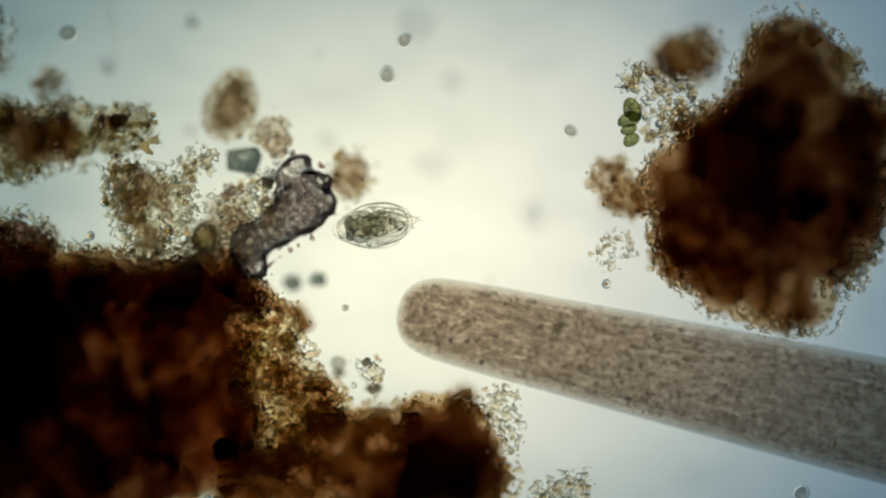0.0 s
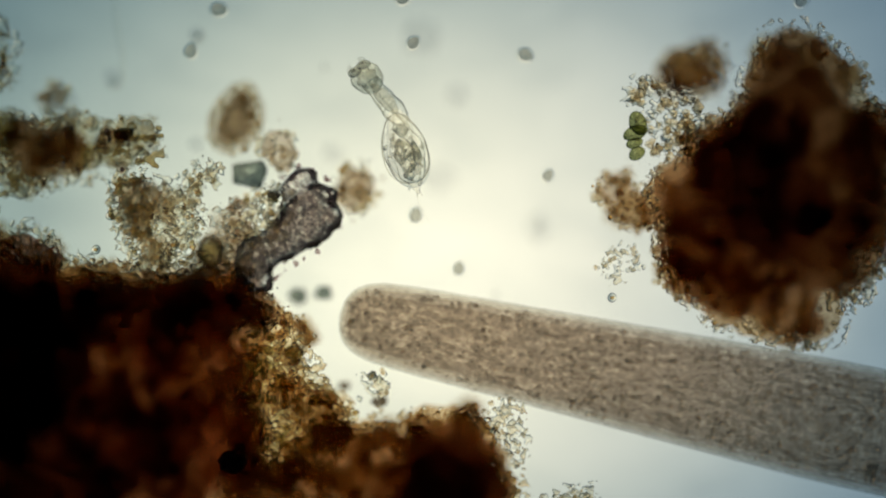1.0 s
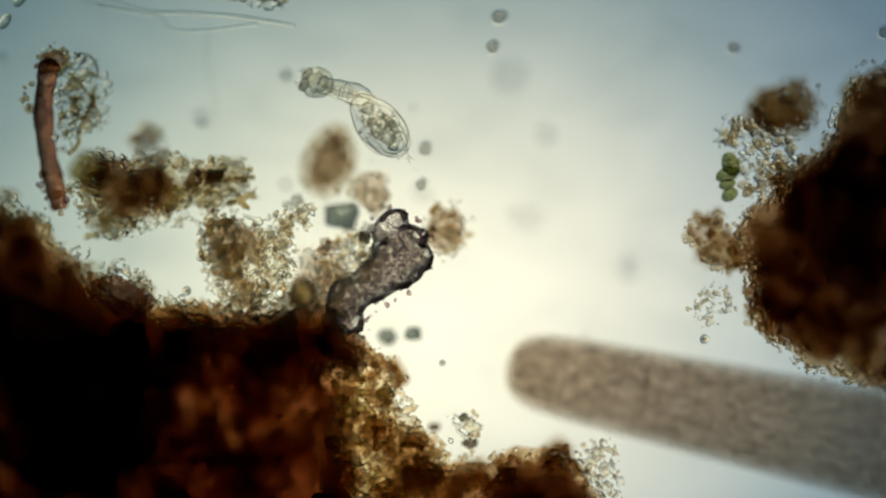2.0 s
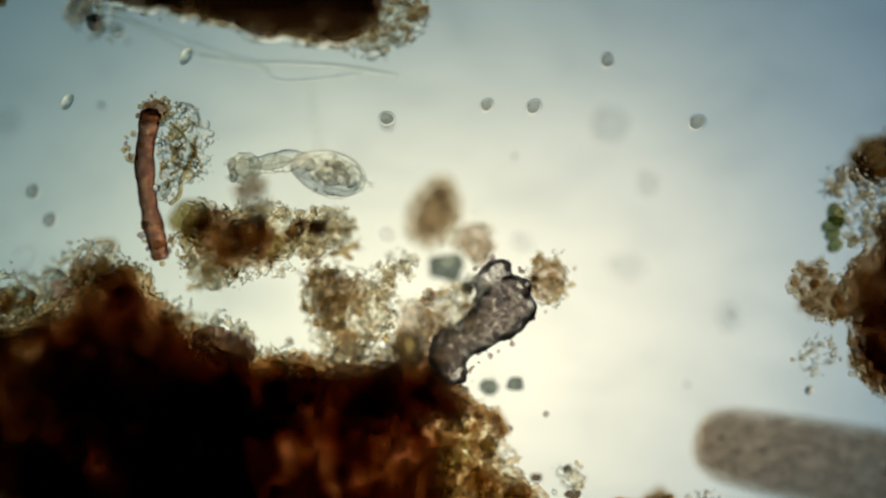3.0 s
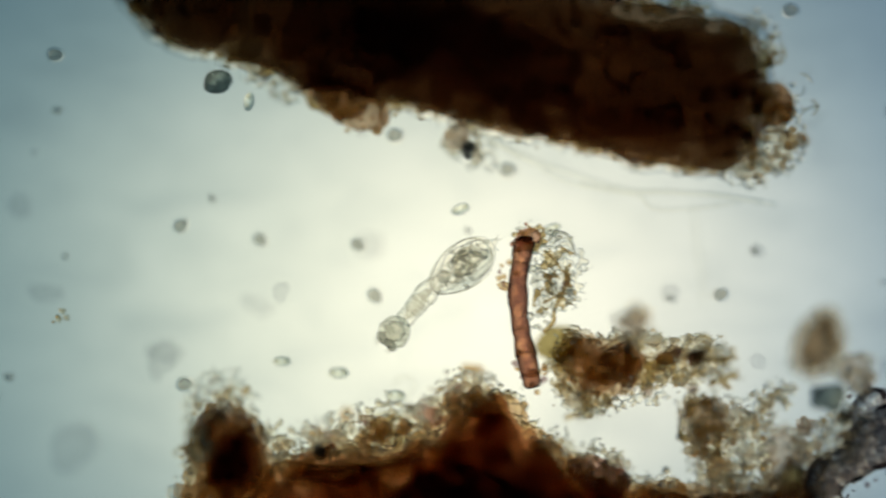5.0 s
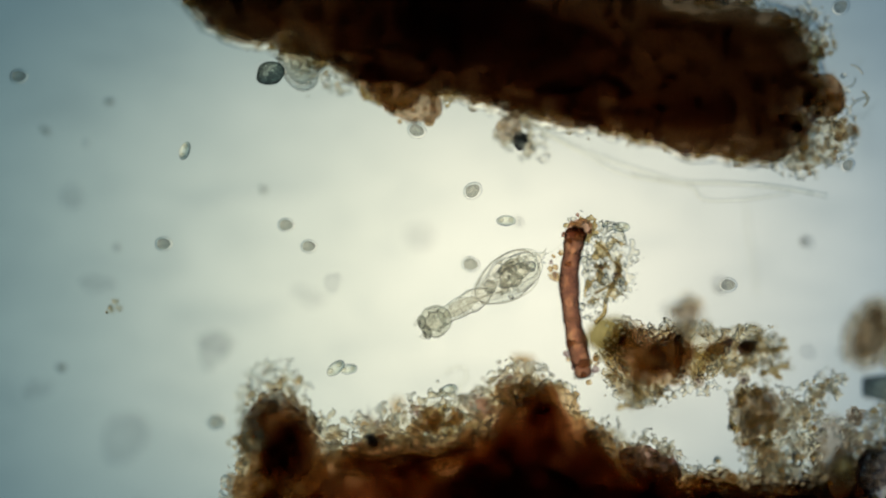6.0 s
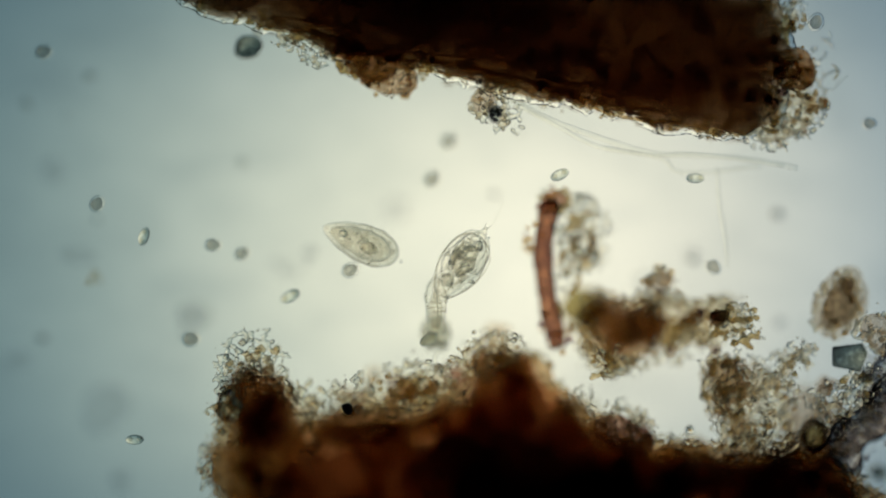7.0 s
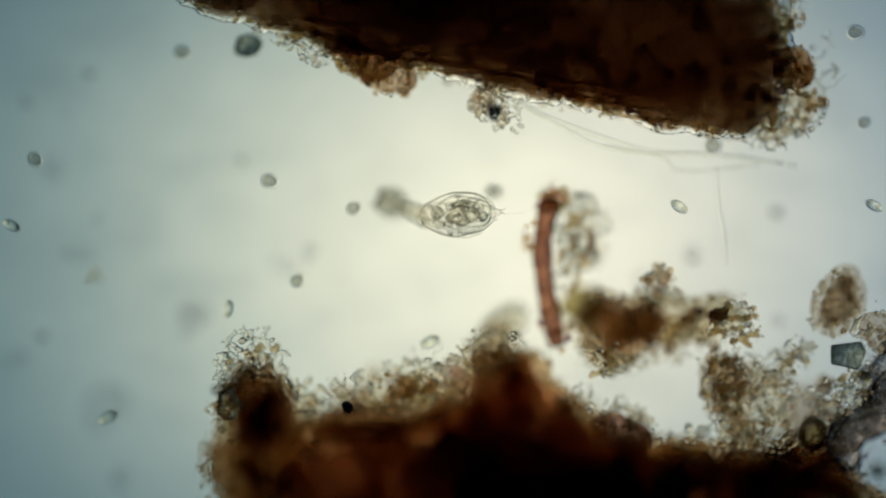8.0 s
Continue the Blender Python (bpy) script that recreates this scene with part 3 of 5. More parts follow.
clump("fringe_lumps", "soft red-brown lumps in the fringe of the debris ridge", FRINGE_LUMPS, 29,
      [("lump", -6, 24, -20, VEIL_THIN, [lobe]) for lobe in FRINGE_LUMPS] + [("lump_core", 3, 20, -30, VEIL_HUMUS, [lobe]) for lobe in FRINGE_LUMPS],
      [(30, -14, 2, (3, 8), (-40, 30), DRAB, BALL2)], [(20, -14, 2, (2, 4.5), (0, 50), BEAD, BALL2)], ragged=7.0, size=36.0, patchy=3.0)
clump("debris_clot", "dark brown rounded debris clot with a tuft of clear grains",
      [(-1390, 49, 66), (-1407, 102, 36), (-1367, -21, 60), (-1442, -36, 46), (-1402, -66, 60)], 31,
      dark_layers(12, VEIL_HUMUS)[:2] + [("dense_matter", 0, 50, -60, VEIL_DEEP, [(-1388, 62, 46), (-1396, 18, 44), (-1405, 98, 20)]), ("deep_matter", 0, 50, -70, VEIL_DENSE, [(-1386, 56, 34), (-1392, 16, 34)]), ("dark_core", 0, 45, -80, VEIL_CORE, [(-1386, 46, 22), (-1392, 12, 22)])], [(120, -60, -8, (8, 20), (-130, -50), FLAKE, BALL2), (156, -16, 10, (2.2, 5.5), (0, 60), PALE_FLAKE, BALL2)], [(170, -14, 12, (2, 4.6), (-30, 65), BEAD, BALL2)], (16, -10, 8, (4, 7), (20, 60), BEAD), dense=0.5)
clump("grain_tuft", "tuft of clear grains on top of the dark clot", [(-1427, 149, 20), (-1402, 154, 20), (-1377, 139, 18), (-1452, 79, 20)], 33,
      [], [(24, -30, 6, (5, 11), (20, 60), PALE_FLAKE, BALL2)], [(70, -30, 8, (3, 7), (20, 65), BEAD, BALL2)], (14, -30, 6, (5, 9), (30, 60), BEAD), patchy=3.0)
clump("debris_lobe", "dark brown debris lobe with amber translucent edges",
      [(-16, -358, 92), (35, -293, 28), (60, -409, 55), (-101, -409, 75), (-191, -338, 50), (-171, -409, 80), (-262, -409, 70), (-342, -409, 70), (-141, -348, 50)], 47,
      [("thin_rim", 0, 60, -40, VEIL_THIN), ("loose_matter", 16, 55, -70, VEIL_RUST)] + [("dense_matter", 0, 55, -80, VEIL_DEEP, [(-16, -358, 80), (40, -400, 60), (-80, -420, 60)]), ("deep_matter", 0, 55, -95, VEIL_CORE, [(-16, -365, 58), (30, -410, 50), (-70, -430, 40)]), ("dark_core", 0, 50, -105, VEIL_BLACK, [(-20, -385, 46), (24, -420, 48), (-60, -440, 40)])],
      [(150, -90, -10, (10, 26), (-130, -50), FLAKE, BALL2), (160, -40, 4, (3, 8), (-50, 45), FLAKE, BALL2), (260, -20, 8, (2.2, 5.5), (-20, 45), PALE_FLAKE, BALL2)], [(300, -50, 8, (2, 4.6), (-60, 15), AMBER_BEAD, BALL2), (260, -30, 10, (2, 4.6), (-60, 30), BEAD, BALL2)], SINGLE, patchy=1.5)
clump("golden_floc", "golden yellow granular floc along the dark debris edge",
      [(-317, -133, 44), (-292, -208, 46), (-262, -258, 40), (-322, -278, 50), (-231, -298, 40), (-352, -198, 50), (-352, -318, 40), (-312, -358, 40)], 53,
      [("floc_body", 0, 40, -60, GOLD_PALE)], [(90, -60, 4, (6, 15), (-90, -10), FLAKE, BALL2), (50, -60, 4, (5, 12), (-40, 30), RUST_OUT, BALL2), (50, -60, 4, (5, 13), (-60, 30), OLIVE_THIN, BALL2), (156, -60, 6, (2.2, 5.5), (-20, 45), PALE_FLAKE, BALL2)],
      [(160, -60, 8, (2, 4.5), (-10, 50), AMBER_BEAD, BALL2), (380, -60, 10, (2, 4.6), (0, 50), BEAD, BALL2)], (60, -50, 4, (3.5, 6), (10, 40), BEAD), patchy=3)
clump("amber_patch", "reddish amber patch of debris in the golden floc", [(-302, -213, 18), (-272, -218, 14), (-342, -223, 14), (-231, -258, 14), (-191, -258, 16), (-206, -293, 20)], 57,
      [("patch_body", 0, 20, -10, RUST_OUT)], [(40, -30, 6, (4, 10), (-20, 40), FLAKE, BALL2)], [(60, -30, 6, (3, 6), (10, 45), AMBER_BEAD, BALL2)], patchy=3.0)
clump("brown_strand", "brown lumpy debris strand with an olive end beside the rod",
      [(-793, 234, 28), (-753, 204, 36), (-698, 214, 34), (-778, 164, 26), (-733, 169, 26), (-668, 189, 22), (-644, 224, 26), (-589, 226, 26), (-549, 214, 20)], 61,
      [("strand_body", 0, 34, -40, STRAW_OUT)],
      [(40, -40, 2, (8, 18), (-100, -40), DRAB, BALL2), (170, -18, 8, (2.2, 5.5), (-45, 15), PALE_FLAKE, BALL2), (100, -24, 6, (2.2, 5.5), (-45, 10), DRAB, BALL2)], [(340, -16, 8, (2, 4.4), (-40, 15), BEAD, BALL2)], (36, -18, 5, (3.5, 6.5), (-30, 10), BEAD))
clump("strand_tip", "clear beaded grains at the end of the brown strand", [(-562, 226, 12), (-546, 206, 9), (-582, 202, 8), (-539, 229, 7), (-771, 152, 6), (-787, 142, 5)], 65,
      [], [(40, -30, 4, (2.2, 6), (10, 70), DRAB, BALL2)], [(90, -30, 6, (2.2, 5.5), (20, 75), BEAD, BALL2)], (20, -30, 5, (4, 7), (30, 70), BEAD), patchy=3.0)
clump("strand_heart", "dense brown middle of the debris strand", [(-778, 214, 28), (-738, 209, 32), (-693, 219, 26), (-763, 174, 20), (-612, 227, 6)], 63,
      [("heart_body", -3, 26, -70, SOFT_BROWN), ("dense_matter", 4, 22, -70, VEIL_HUMUS), ("dark_core", 10, 22, -70, SOFT_BROWN)], [(26, -30, 6, (8, 18), (-110, -60), FLAKE, BALL2)], patchy=3.0)
STRAND_LUMPS = [(-582, 223, 12), (-664, 166, 9), (-584, 168, 7), (-610, 232, 5), (-700, 240, 6)]
clump("strand_lumps", "soft dark purple-brown lumps in the debris strand", STRAND_LUMPS, 67,
      [("lump", -5, 20, 20, OVAL_BROWN, [lobe]) for lobe in STRAND_LUMPS] + [("lump_core", 1, 18, 15, VEIL_PLUM, [lobe]) for lobe in STRAND_LUMPS], ragged=6.0, size=30.0)
clump("straw_floc", "pale straw-coloured granular floc between strand and fragment",
      [(-578, 125, 14), (-553, 103, 20), (-518, 81, 16), (-561, 61, 15), (-541, 31, 12), (-497, 78, 12), (-477, 98, 10), (-455, 132, 9), (-430, 159, 8), (-553, 3, 12), (-492, 45, 7), (-513, 3, 8), (-568, 93, 14), (-462, 68, 7)], 71,
      [("floc_body", 2, 26, -20, STRAW_OUT)], [(150, -40, 8, (2, 5.5), (-20, 60), PALE_FLAKE, BALL2), (24, -40, -4, (8, 16), (-110, -50), FLAKE, BALL2), (110, -40, 6, (2, 5.5), (-20, 50), DRAB, BALL2)],
      [(620, -40, 10, (2, 4.6), (-20, 60), BEAD, BALL2), (90, -40, 4, (2, 4.6), (-20, 40), AMBER_BEAD, BALL2)], (46, -30, 8, (4, 7.5), (0, 50), BEAD), patchy=3.0)
clump("floc_heart", "brown granular heart of the straw-coloured floc", [(-564, 111, 16), (-556, 82, 14), (-572, 135, 8)], 75,
      [("heart_body", 0, 22, -40, SOFT_BROWN)], [(40, -30, 4, (2.2, 5.5), (-20, 40), FLAKE, BALL2)], [(60, -30, 4, (2, 4.6), (0, 50), BEAD, BALL2)], patchy=3.0)
clump("knot_grains", "litter of clear and brown grains over the dark knot", [(-374, 47, 16), (-344, 82, 14), (-389, 82, 10), (-308, 113, 14), (-445, -11, 18), (-374, 1, 18), (-313, 62, 16)], 77,
      [], [(110, -40, 8, (2.2, 6), (0, 70), PALE_FLAKE, BALL2), (90, -40, 6, (2.2, 6.5), (-10, 60), DRAB, BALL2), (26, -40, 2, (6, 14), (-60, 0), SOFT_BROWN, BALL2)],
      [(300, -40, 10, (2, 5), (0, 80), BEAD, BALL2)], (36, -30, 8, (4, 7.5), (20, 75), BEAD), patchy=3.0)
clump("soft_floc", "soft blurred brown floc beside the mineral fragment", [(-404, 43, 24), (-417, 15, 20), (-394, 71, 14)], 73,
      [("floc_body", 0, 24, -130, SOFT_BROWN)], [(20, -30, 4, (6, 13), (-130, -80), PALE_FLAKE, BALL2)], patchy=3.0)
clump("brown_mass", "large rusty brown debris mass with shaggy edges",
      [(542, 134, 150), (612, 294, 95), (662, 43, 110), (461, 23, 90), (512, -57, 60), (652, -107, 35), (597, 369, 45), (702, 184, 90), (411, 113, 60), (712, 103, 80), (652, 314, 70), (592, -77, 50), (763, 214, 60)], 83,
      [("thin_rim", 0, 60, -30, VEIL_THIN), ("loose_matter", 9, 60, -55, VEIL_MASS), ("dense_matter", 28, 60, -75, VEIL_MASS), ("deep_matter", 54, 55, -95, VEIL_MASS)] + [("dark_core", 0, 50, -105, VEIL_DENSE, [(565, 110, 90), (585, 230, 72), (590, 10, 60), (660, 130, 30)]), ("black_heart", 0, 50, -112, VEIL_CORE, [(550, 120, 64), (585, 220, 54), (575, 40, 44)]), ("black_floor", 0, 40, -118, VEIL_CORE, [(565, 110, 40), (585, 190, 36)])],
      [(120, -80, -16, (12, 30), (-140, -60), FLAKE, BALL2), (46, -120, -16, (12, 30), (-120, -40), VEIL_DENSE, BALL3), (40, -100, -6, (6, 15), (-60, 0), VEIL_MASS, BALL3)] + EDGE_FLAKES[1:], EDGE_BEADS, SINGLE, dense=0.35)
clump("amber_tuft", "small amber granular tuft on the brown mass", [(303, 121, 24), (323, 93, 22), (296, 144, 12)], 89,
      [("tuft_body", 1, 24, -60, SOFT_BROWN), ("tuft_heart", 8, 20, -60, GOLD_PALE)], [(30, -30, 6, (4, 10), (-100, 0), PALE_FLAKE, BALL2), (20, -30, 4, (5, 11), (-110, -40), FLAKE, BALL2)], [(50, -30, 8, (2, 4.5), (-40, 40), AMBER_BEAD, BALL2)], patchy=3.0, dense=0.5)
clump("brown_puff", "soft round brown debris puff beside the brown mass", [(423, 336, 40), (461, 349, 26)], 97,
      [("puff_body", 6, 30, -120, HUMUS_OUT)], [(70, -50, 4, (7, 16), (-150, -90), FLAKE, BALL2)], [(60, -20, 10, (3, 6), (-60, 0), BEAD, BALL2)], patchy=3.0)
clump("grain_fringe", "fringe of clear elongated grains beside green algae", [(346, 294, 22), (376, 259, 24), (391, 204, 20), (411, 254, 20)], 101,
      [], [(60, -40, 6, (5, 11), (-10, 40), PALE_FLAKE, BALL2)], [(130, -40, 10, (2.5, 7), (0, 40), BEAD, BALL2)], (24, -30, 8, (6, 10), (0, 40), BEAD))
clump("brown_oval", "brown oval debris floc near the mineral fragment", [(-398, 224, 12), (-380, 248, 22), (-366, 276, 11), (-360, 292, 4), (-362, 236, 14)], 107,
      [("floc_body", -5, 34, 105, OVAL_BROWN), ("loose_matter", 3, 34, 105, OVAL_BROWN), ("dense_matter", 11, 30, 105, OVAL_BROWN), ("dark_core", 17, 26, 105, OVAL_BROWN)], [(40, -16, 4, (3, 7), (70, 110), PALE_FLAKE, BALL2)], ragged=5.0, patchy=3.0)
clump("rust_tuft", "small rust-coloured granular tuft beside the mineral fragment", [(-176, 139, 16), (-156, 144, 14), (-181, 113, 14)], 109,
      [("tuft_body", 0, 22, -60, SOFT_BROWN)], [(26, -30, 4, (4, 9), (-80, -20), DRAB, BALL2), (14, -30, 2, (5, 10), (-90, -40), PALE_FLAKE, BALL2)], [(16, -30, 6, (2.5, 5), (-50, -10), BEAD, BALL2)], patchy=3.0, dense=0.5)
clump("rod_floc", "pale granular floc clinging to the red-brown rod", [(-836, 406, 13), (-816, 372, 15), (-838, 336, 12), (-810, 414, 9), (-802, 338, 7), (-846, 302, 4)], 113,
      [("floc_body", 6, 18, 0, SMUDGE)], [(5, -40, -4, (4, 9), (-40, -10), PLUM, BALL2), (30, -40, 4, (3, 7.5), (-30, 5), BEAD, BALL2)], [(110, -40, 8, (2.5, 7), (-40, 0), BEAD, BALL2)], (24, -30, 10, (6, 10), (-35, 0), BEAD), patchy=3.0, dense=1.8)
clump("hair_tip", "dark brown crumbly tip of the plant hair", [(-876, 434, 4), (-866, 444, 2), (-887, 424, 1), (-858, 434, 0)], 167,
      [("tip_body", 8, 14, -14, VEIL_RED)], [(8, -20, 1, (2.5, 5), (-25, 5), PLUM, BALL2)], [(12, -20, 0, (2, 4), (-20, 5), BEAD, BALL2)], ragged=5.0, size=24.0, patchy=3.0, dense=0.3)
clump("oval_tail", "pale brown granular tail below the brown oval", [(-318, 218, 5), (-306, 196, 7), (-294, 176, 6)], 121,
      [("tail_body", 2, 16, 70, SOFT_BROWN)], [(26, -30, 5, (2.2, 5.5), (40, 100), PALE_FLAKE, BALL2)], [(80, -30, 6, (2, 4.4), (20, 70), BEAD, BALL2)], patchy=3.0)
clump("grey_puff", "small soft grey-brown puff above the strand", [(-693, 279, 18), (-677, 294, 16)], 123,
      [("puff_body", 0, 20, 125, SOFT_GREY)], [(12, -30, 4, (5, 11), (85, 125), PALE_FLAKE, BALL2)], [(40, -20, 6, (2, 4.4), (85, 125), BEAD, BALL2)], patchy=3.0)
clump("rose_tuft", "small rose-brown granular tuft on the debris edge", [(-745, 17, 16), (-717, 9, 14), (-766, 23, 10)], 127,
      [("tuft_body", 0, 18, 0, PLUM)], [(65, -30, 6, (2.2, 5.5), (-20, 40), PALE_FLAKE, BALL2)], [(110, -30, 8, (2, 4.4), (-10, 50), BEAD, BALL2)], patchy=3.0)
clump("clear_fringe", "loose fringe of clear grains beside the brown mass", [(740, 23, 18), (724, -27, 18), (758, 98, 18), (712, -62, 14), (773, 144, 14)], 129,
      [], [(39, -30, 6, (2.2, 5.5), (0, 50), PALE_FLAKE, BALL2)], [(150, -30, 10, (2.5, 5.5), (0, 50), BEAD, BALL2)], (20, -30, 6, (5, 8), (0, 40), BEAD), patchy=3.0)
clump("grain_spur", "small spur of clear grains on the brown mass", [(279, -3, 10), (295, 11, 11), (319, 13, 14), (277, -22, 7)], 137,
      [], [(13, -30, -2, (2.2, 5.5), (-10, 40), PALE_FLAKE, BALL2)], [(36, -30, 0, (2, 4.6), (0, 40), BEAD, BALL2)], patchy=3.0, dense=0.3)
clump("lobe_fringe", "loose clear grains beside the dark lobe", [(94, -258, 13), (102, -293, 10), (116, -336, 10), (-141, -203, 10), (-136, -223, 9)], 139,
      [], [(31, -30, 4, (2.2, 5.5), (-10, 40), PALE_FLAKE, BALL2)], [(80, -30, 6, (2, 4.6), (0, 40), BEAD, BALL2)], (8, -30, 3, (5, 8), (0, 30), BEAD), patchy=3.0)
clump("pale_floc", "pale granular floc beside the dark lobe", [(210, -437, 22), (175, -447, 20), (230, -424, 10)], 141,
      [("floc_body", 2, 20, 0, STRAW_OUT)], [(78, -30, 6, (2.2, 5.5), (-10, 40), PALE_FLAKE, BALL2)], [(140, -30, 8, (2, 4.6), (0, 40), BEAD, BALL2)], patchy=3.0)
clump("bark_lump", "brown granular lumps hanging under the bark edge", [(-1193, 673, 20), (-1167, 667, 14), (-1128, 645, 9), (-1242, 693, 12)], 145,
      [("lump_body", 0, 22, 20, VEIL_HUMUS), ("dense_matter", 4, 18, 20, VEIL_HUMUS)], [(40, -30, 5, (3, 9), (0, 60), FLAKE, BALL2)], [(110, -30, 7, (2, 4.6), (10, 70), BEAD, BALL2)], patchy=3.0)
clump("grain_litter", "fine clear grain litter under the bark edge", [(-998, 603, 16), (-958, 581, 12), (-968, 618, 12), (-1342, 721, 12), (-1302, 711, 12), (-1272, 698, 10)], 151,
      [], [(39, -30, 5, (2.2, 5.5), (10, 60), PALE_FLAKE, BALL2)], [(150, -30, 7, (2, 4.6), (10, 70), BEAD, BALL2)], patchy=3.0)


clump("amber_specks", "tiny amber specks lying together on the slide", [(-1697, 290, 2), (-1704, 303, 1), (-1690, 282, 0)], 169,
      [], [(6, -14, -2, (3, 7), (-60, -30), PALE_FLAKE, BALL2)], [(12, -14, -2, (2.5, 5), (-40, 0), AMBER_BEAD, BALL2)], patchy=3.0, dense=0)


def build_olive():
    for place, r, label, seed in (([(-815, 244)], 34, "olive-green soft lump on the brown strand", 5), ([(-274, -263)], 20, "olive-green lump in the golden floc", 6), ([(-948, 641)], 24, "olive-green patch on the lower bark edge", 7)):
        rng = np.random.RandomState(seed)
        x, y = place[0]
        v, f = lump(BALL4, (r, r * 0.9, r * 0.7), rng, 0.12)
        ob = piece("algal_lump", v * MM, f, OLIVE, None, label)
        ob.location = (x * MM, y * MM, -0.1)
        tagged(ob, category="alga")


build_olive()


def build_fragment():
    shape = [(-258, 108, 30), (-249, 92, 37), (-276, 134, 17), (-266, 75, 42), (-297, 46, 35), (-327, 23, 26), (-347, -12, 21), (-264, 149, 22), (-288, 128, 19), (-237, 116, 25), (-217, 82, 23), (-213, 125, 9), (-255, 70, 37), (-283, 56, 30), (-304, 37, 26), (-345, 16, 31), (-361, 1, 27), (-339, -31, 21), (-240, 64, 22)]
    heart = [(-252, 128, 6), (-238, 112, 13), (-280, 98, 14), (-224, 80, 13), (-254, 70, 26), (-284, 50, 24), (-308, 34, 22), (-338, 12, 22), (-356, -10, 17)]
    top = thing("mineral_fragment", "dark purple-grey rough mineral fragment with black rim", "mineral")
    v, f = relief(shape, 131, 0, 2.5, 2.6, 24, -4, 1.2, 30, 7, soft=6, fine=9)
    piece("fragment_body", v, f, GREY_FLAKE, top)
    v, f = relief(heart, 133, 0, 8, 2.6, 12, -6, 1.5, 18, 8, soft=12, fine=8)
    piece("fragment_heart", v, f, GREY_HEART, top, "mottled grey-brown middle")

    def rim(x, y):
        return abs(lobed(x, y, shape, 131, 2.5, 30, 0.0, 6) + 6) - 4 - 5 * rough_noise(x, y, 22, 141, 2)

    v, f = closed_body(rim, extent(shape, 40), 2.2, lambda x, y: 2 + 0 * x, lambda x, y, depth: [9 * (1 - np.exp(-depth / 3))] * 2)
    piece("fragment_rim", v, f, GREY_RIM, top, "black-purple broken rim")
    rng = np.random.RandomState(3)
    heap("rim_chip_litter", scatter(shape, 22, rng, 131, -16, -10, 5, 2, 22), BALL2, (2.5, 5.5), (-20, 12), GREY_EDGE, top, 4, 0.4, 0.5, "dark grey rim chips", single="rim_chip")
    v, f = lump(BALL3, (10, 13, 10), np.random.RandomState(8), 0.1)
    ob = piece("round_knob", v * MM, f, SPECK, top, "small dark rounded knob")
    ob.location = (-0.317, 0.118, 0.0)
    return top


build_fragment()


def shard(length, width, height, seed, sides=6):
    """An angular broken grain: an uneven polygon with bevelled upper and lower edges."""
    rng = np.random.RandomState(seed)
    turns = [2 * math.pi * (k + rng.uniform(-0.22, 0.22)) / sides for k in range(sides)]
    rim = [(length / 2 * math.cos(a) * rng.uniform(0.75, 1.15), width / 2 * math.sin(a) * rng.uniform(0.75, 1.15)) for a in turns]
    bm = bmesh.new()
    rings = []
    for z, k in ((-0.5, 0.72), (-0.22, 1.0), (0.25, 0.97), (0.5, 0.66)):
        rings.append([bm.verts.new((x * k * MM, y * k * MM, (z + rng.uniform(-0.05, 0.05)) * height * MM)) for x, y in rim])
    for a, b in zip(rings, rings[1:]):
        for k in range(sides):
            m = (k + 1) % sides
            bm.faces.new((a[k], a[m], b[m], b[k]))
    bm.faces.new(rings[0][::-1])
    bm.faces.new(rings[-1])
    bmesh.ops.bevel(bm, geom=bm.edges[:], offset=1.6 * MM, segments=2, affect="EDGES")
    bm.verts.index_update()
    vs, fs = np.array([v.co[:] for v in bm.verts]), [[v.index for v in f.verts] for f in bm.faces]
    bm.free()
    return vs, fs


def build_chips():
    teal = [(-349, 158, 32, 75), (-277, -57, 19, -70), (-231, -53, 17, -60)]
    dark = [(-193, -220, 12, -60), (-129, -246, 15, -30), (-578, 229, 17, 40), (-317, 121, 13, 20)]
    for n, (x, y, r, z) in enumerate(teal + dark):
        v, f = shard(r * 2.3, r * 1.75, r * 1.1, 200 + n, 5 + n % 3)
        ob = piece("mineral_chip", v, f, TEAL_SHARD if n < 2 else TEAL if n < len(teal) else DARK_RIM, None, "glassy dark-edged grey mineral chip" if n == 0 else "teal-grey translucent mineral chip" if n < len(teal) else "dark grey mineral chip in the debris")
        ob.location = (x * MM, y * MM, z * MM)
        tagged(ob, category="mineral", group="mineral chips")
    x, y, r = [(-390, -353, 28)][0]
    v, f = lump(BALL3, (r, r * 0.85, r * 0.7), np.random.RandomState(15), 0.15)
    ob = tagged(piece("black_grain", v * MM, f, BLACK, None, "black rounded grain sunk in the golden floc"), category="mineral")
    ob.location = (x * MM, y * MM, 0.0)
    x, y, r = [(-1446, 74, 25)][0]
    v, f = shard(r * 2.3, r * 2.6, r * 1.3, 5, 5)
    ob = tagged(piece("quartz_grain", v, f, SHARD, None, "clear angular quartz grain on the dark clot", smooth=False), category="mineral")
    ob.location = (x * MM, y * MM, 0.085)


build_chips()


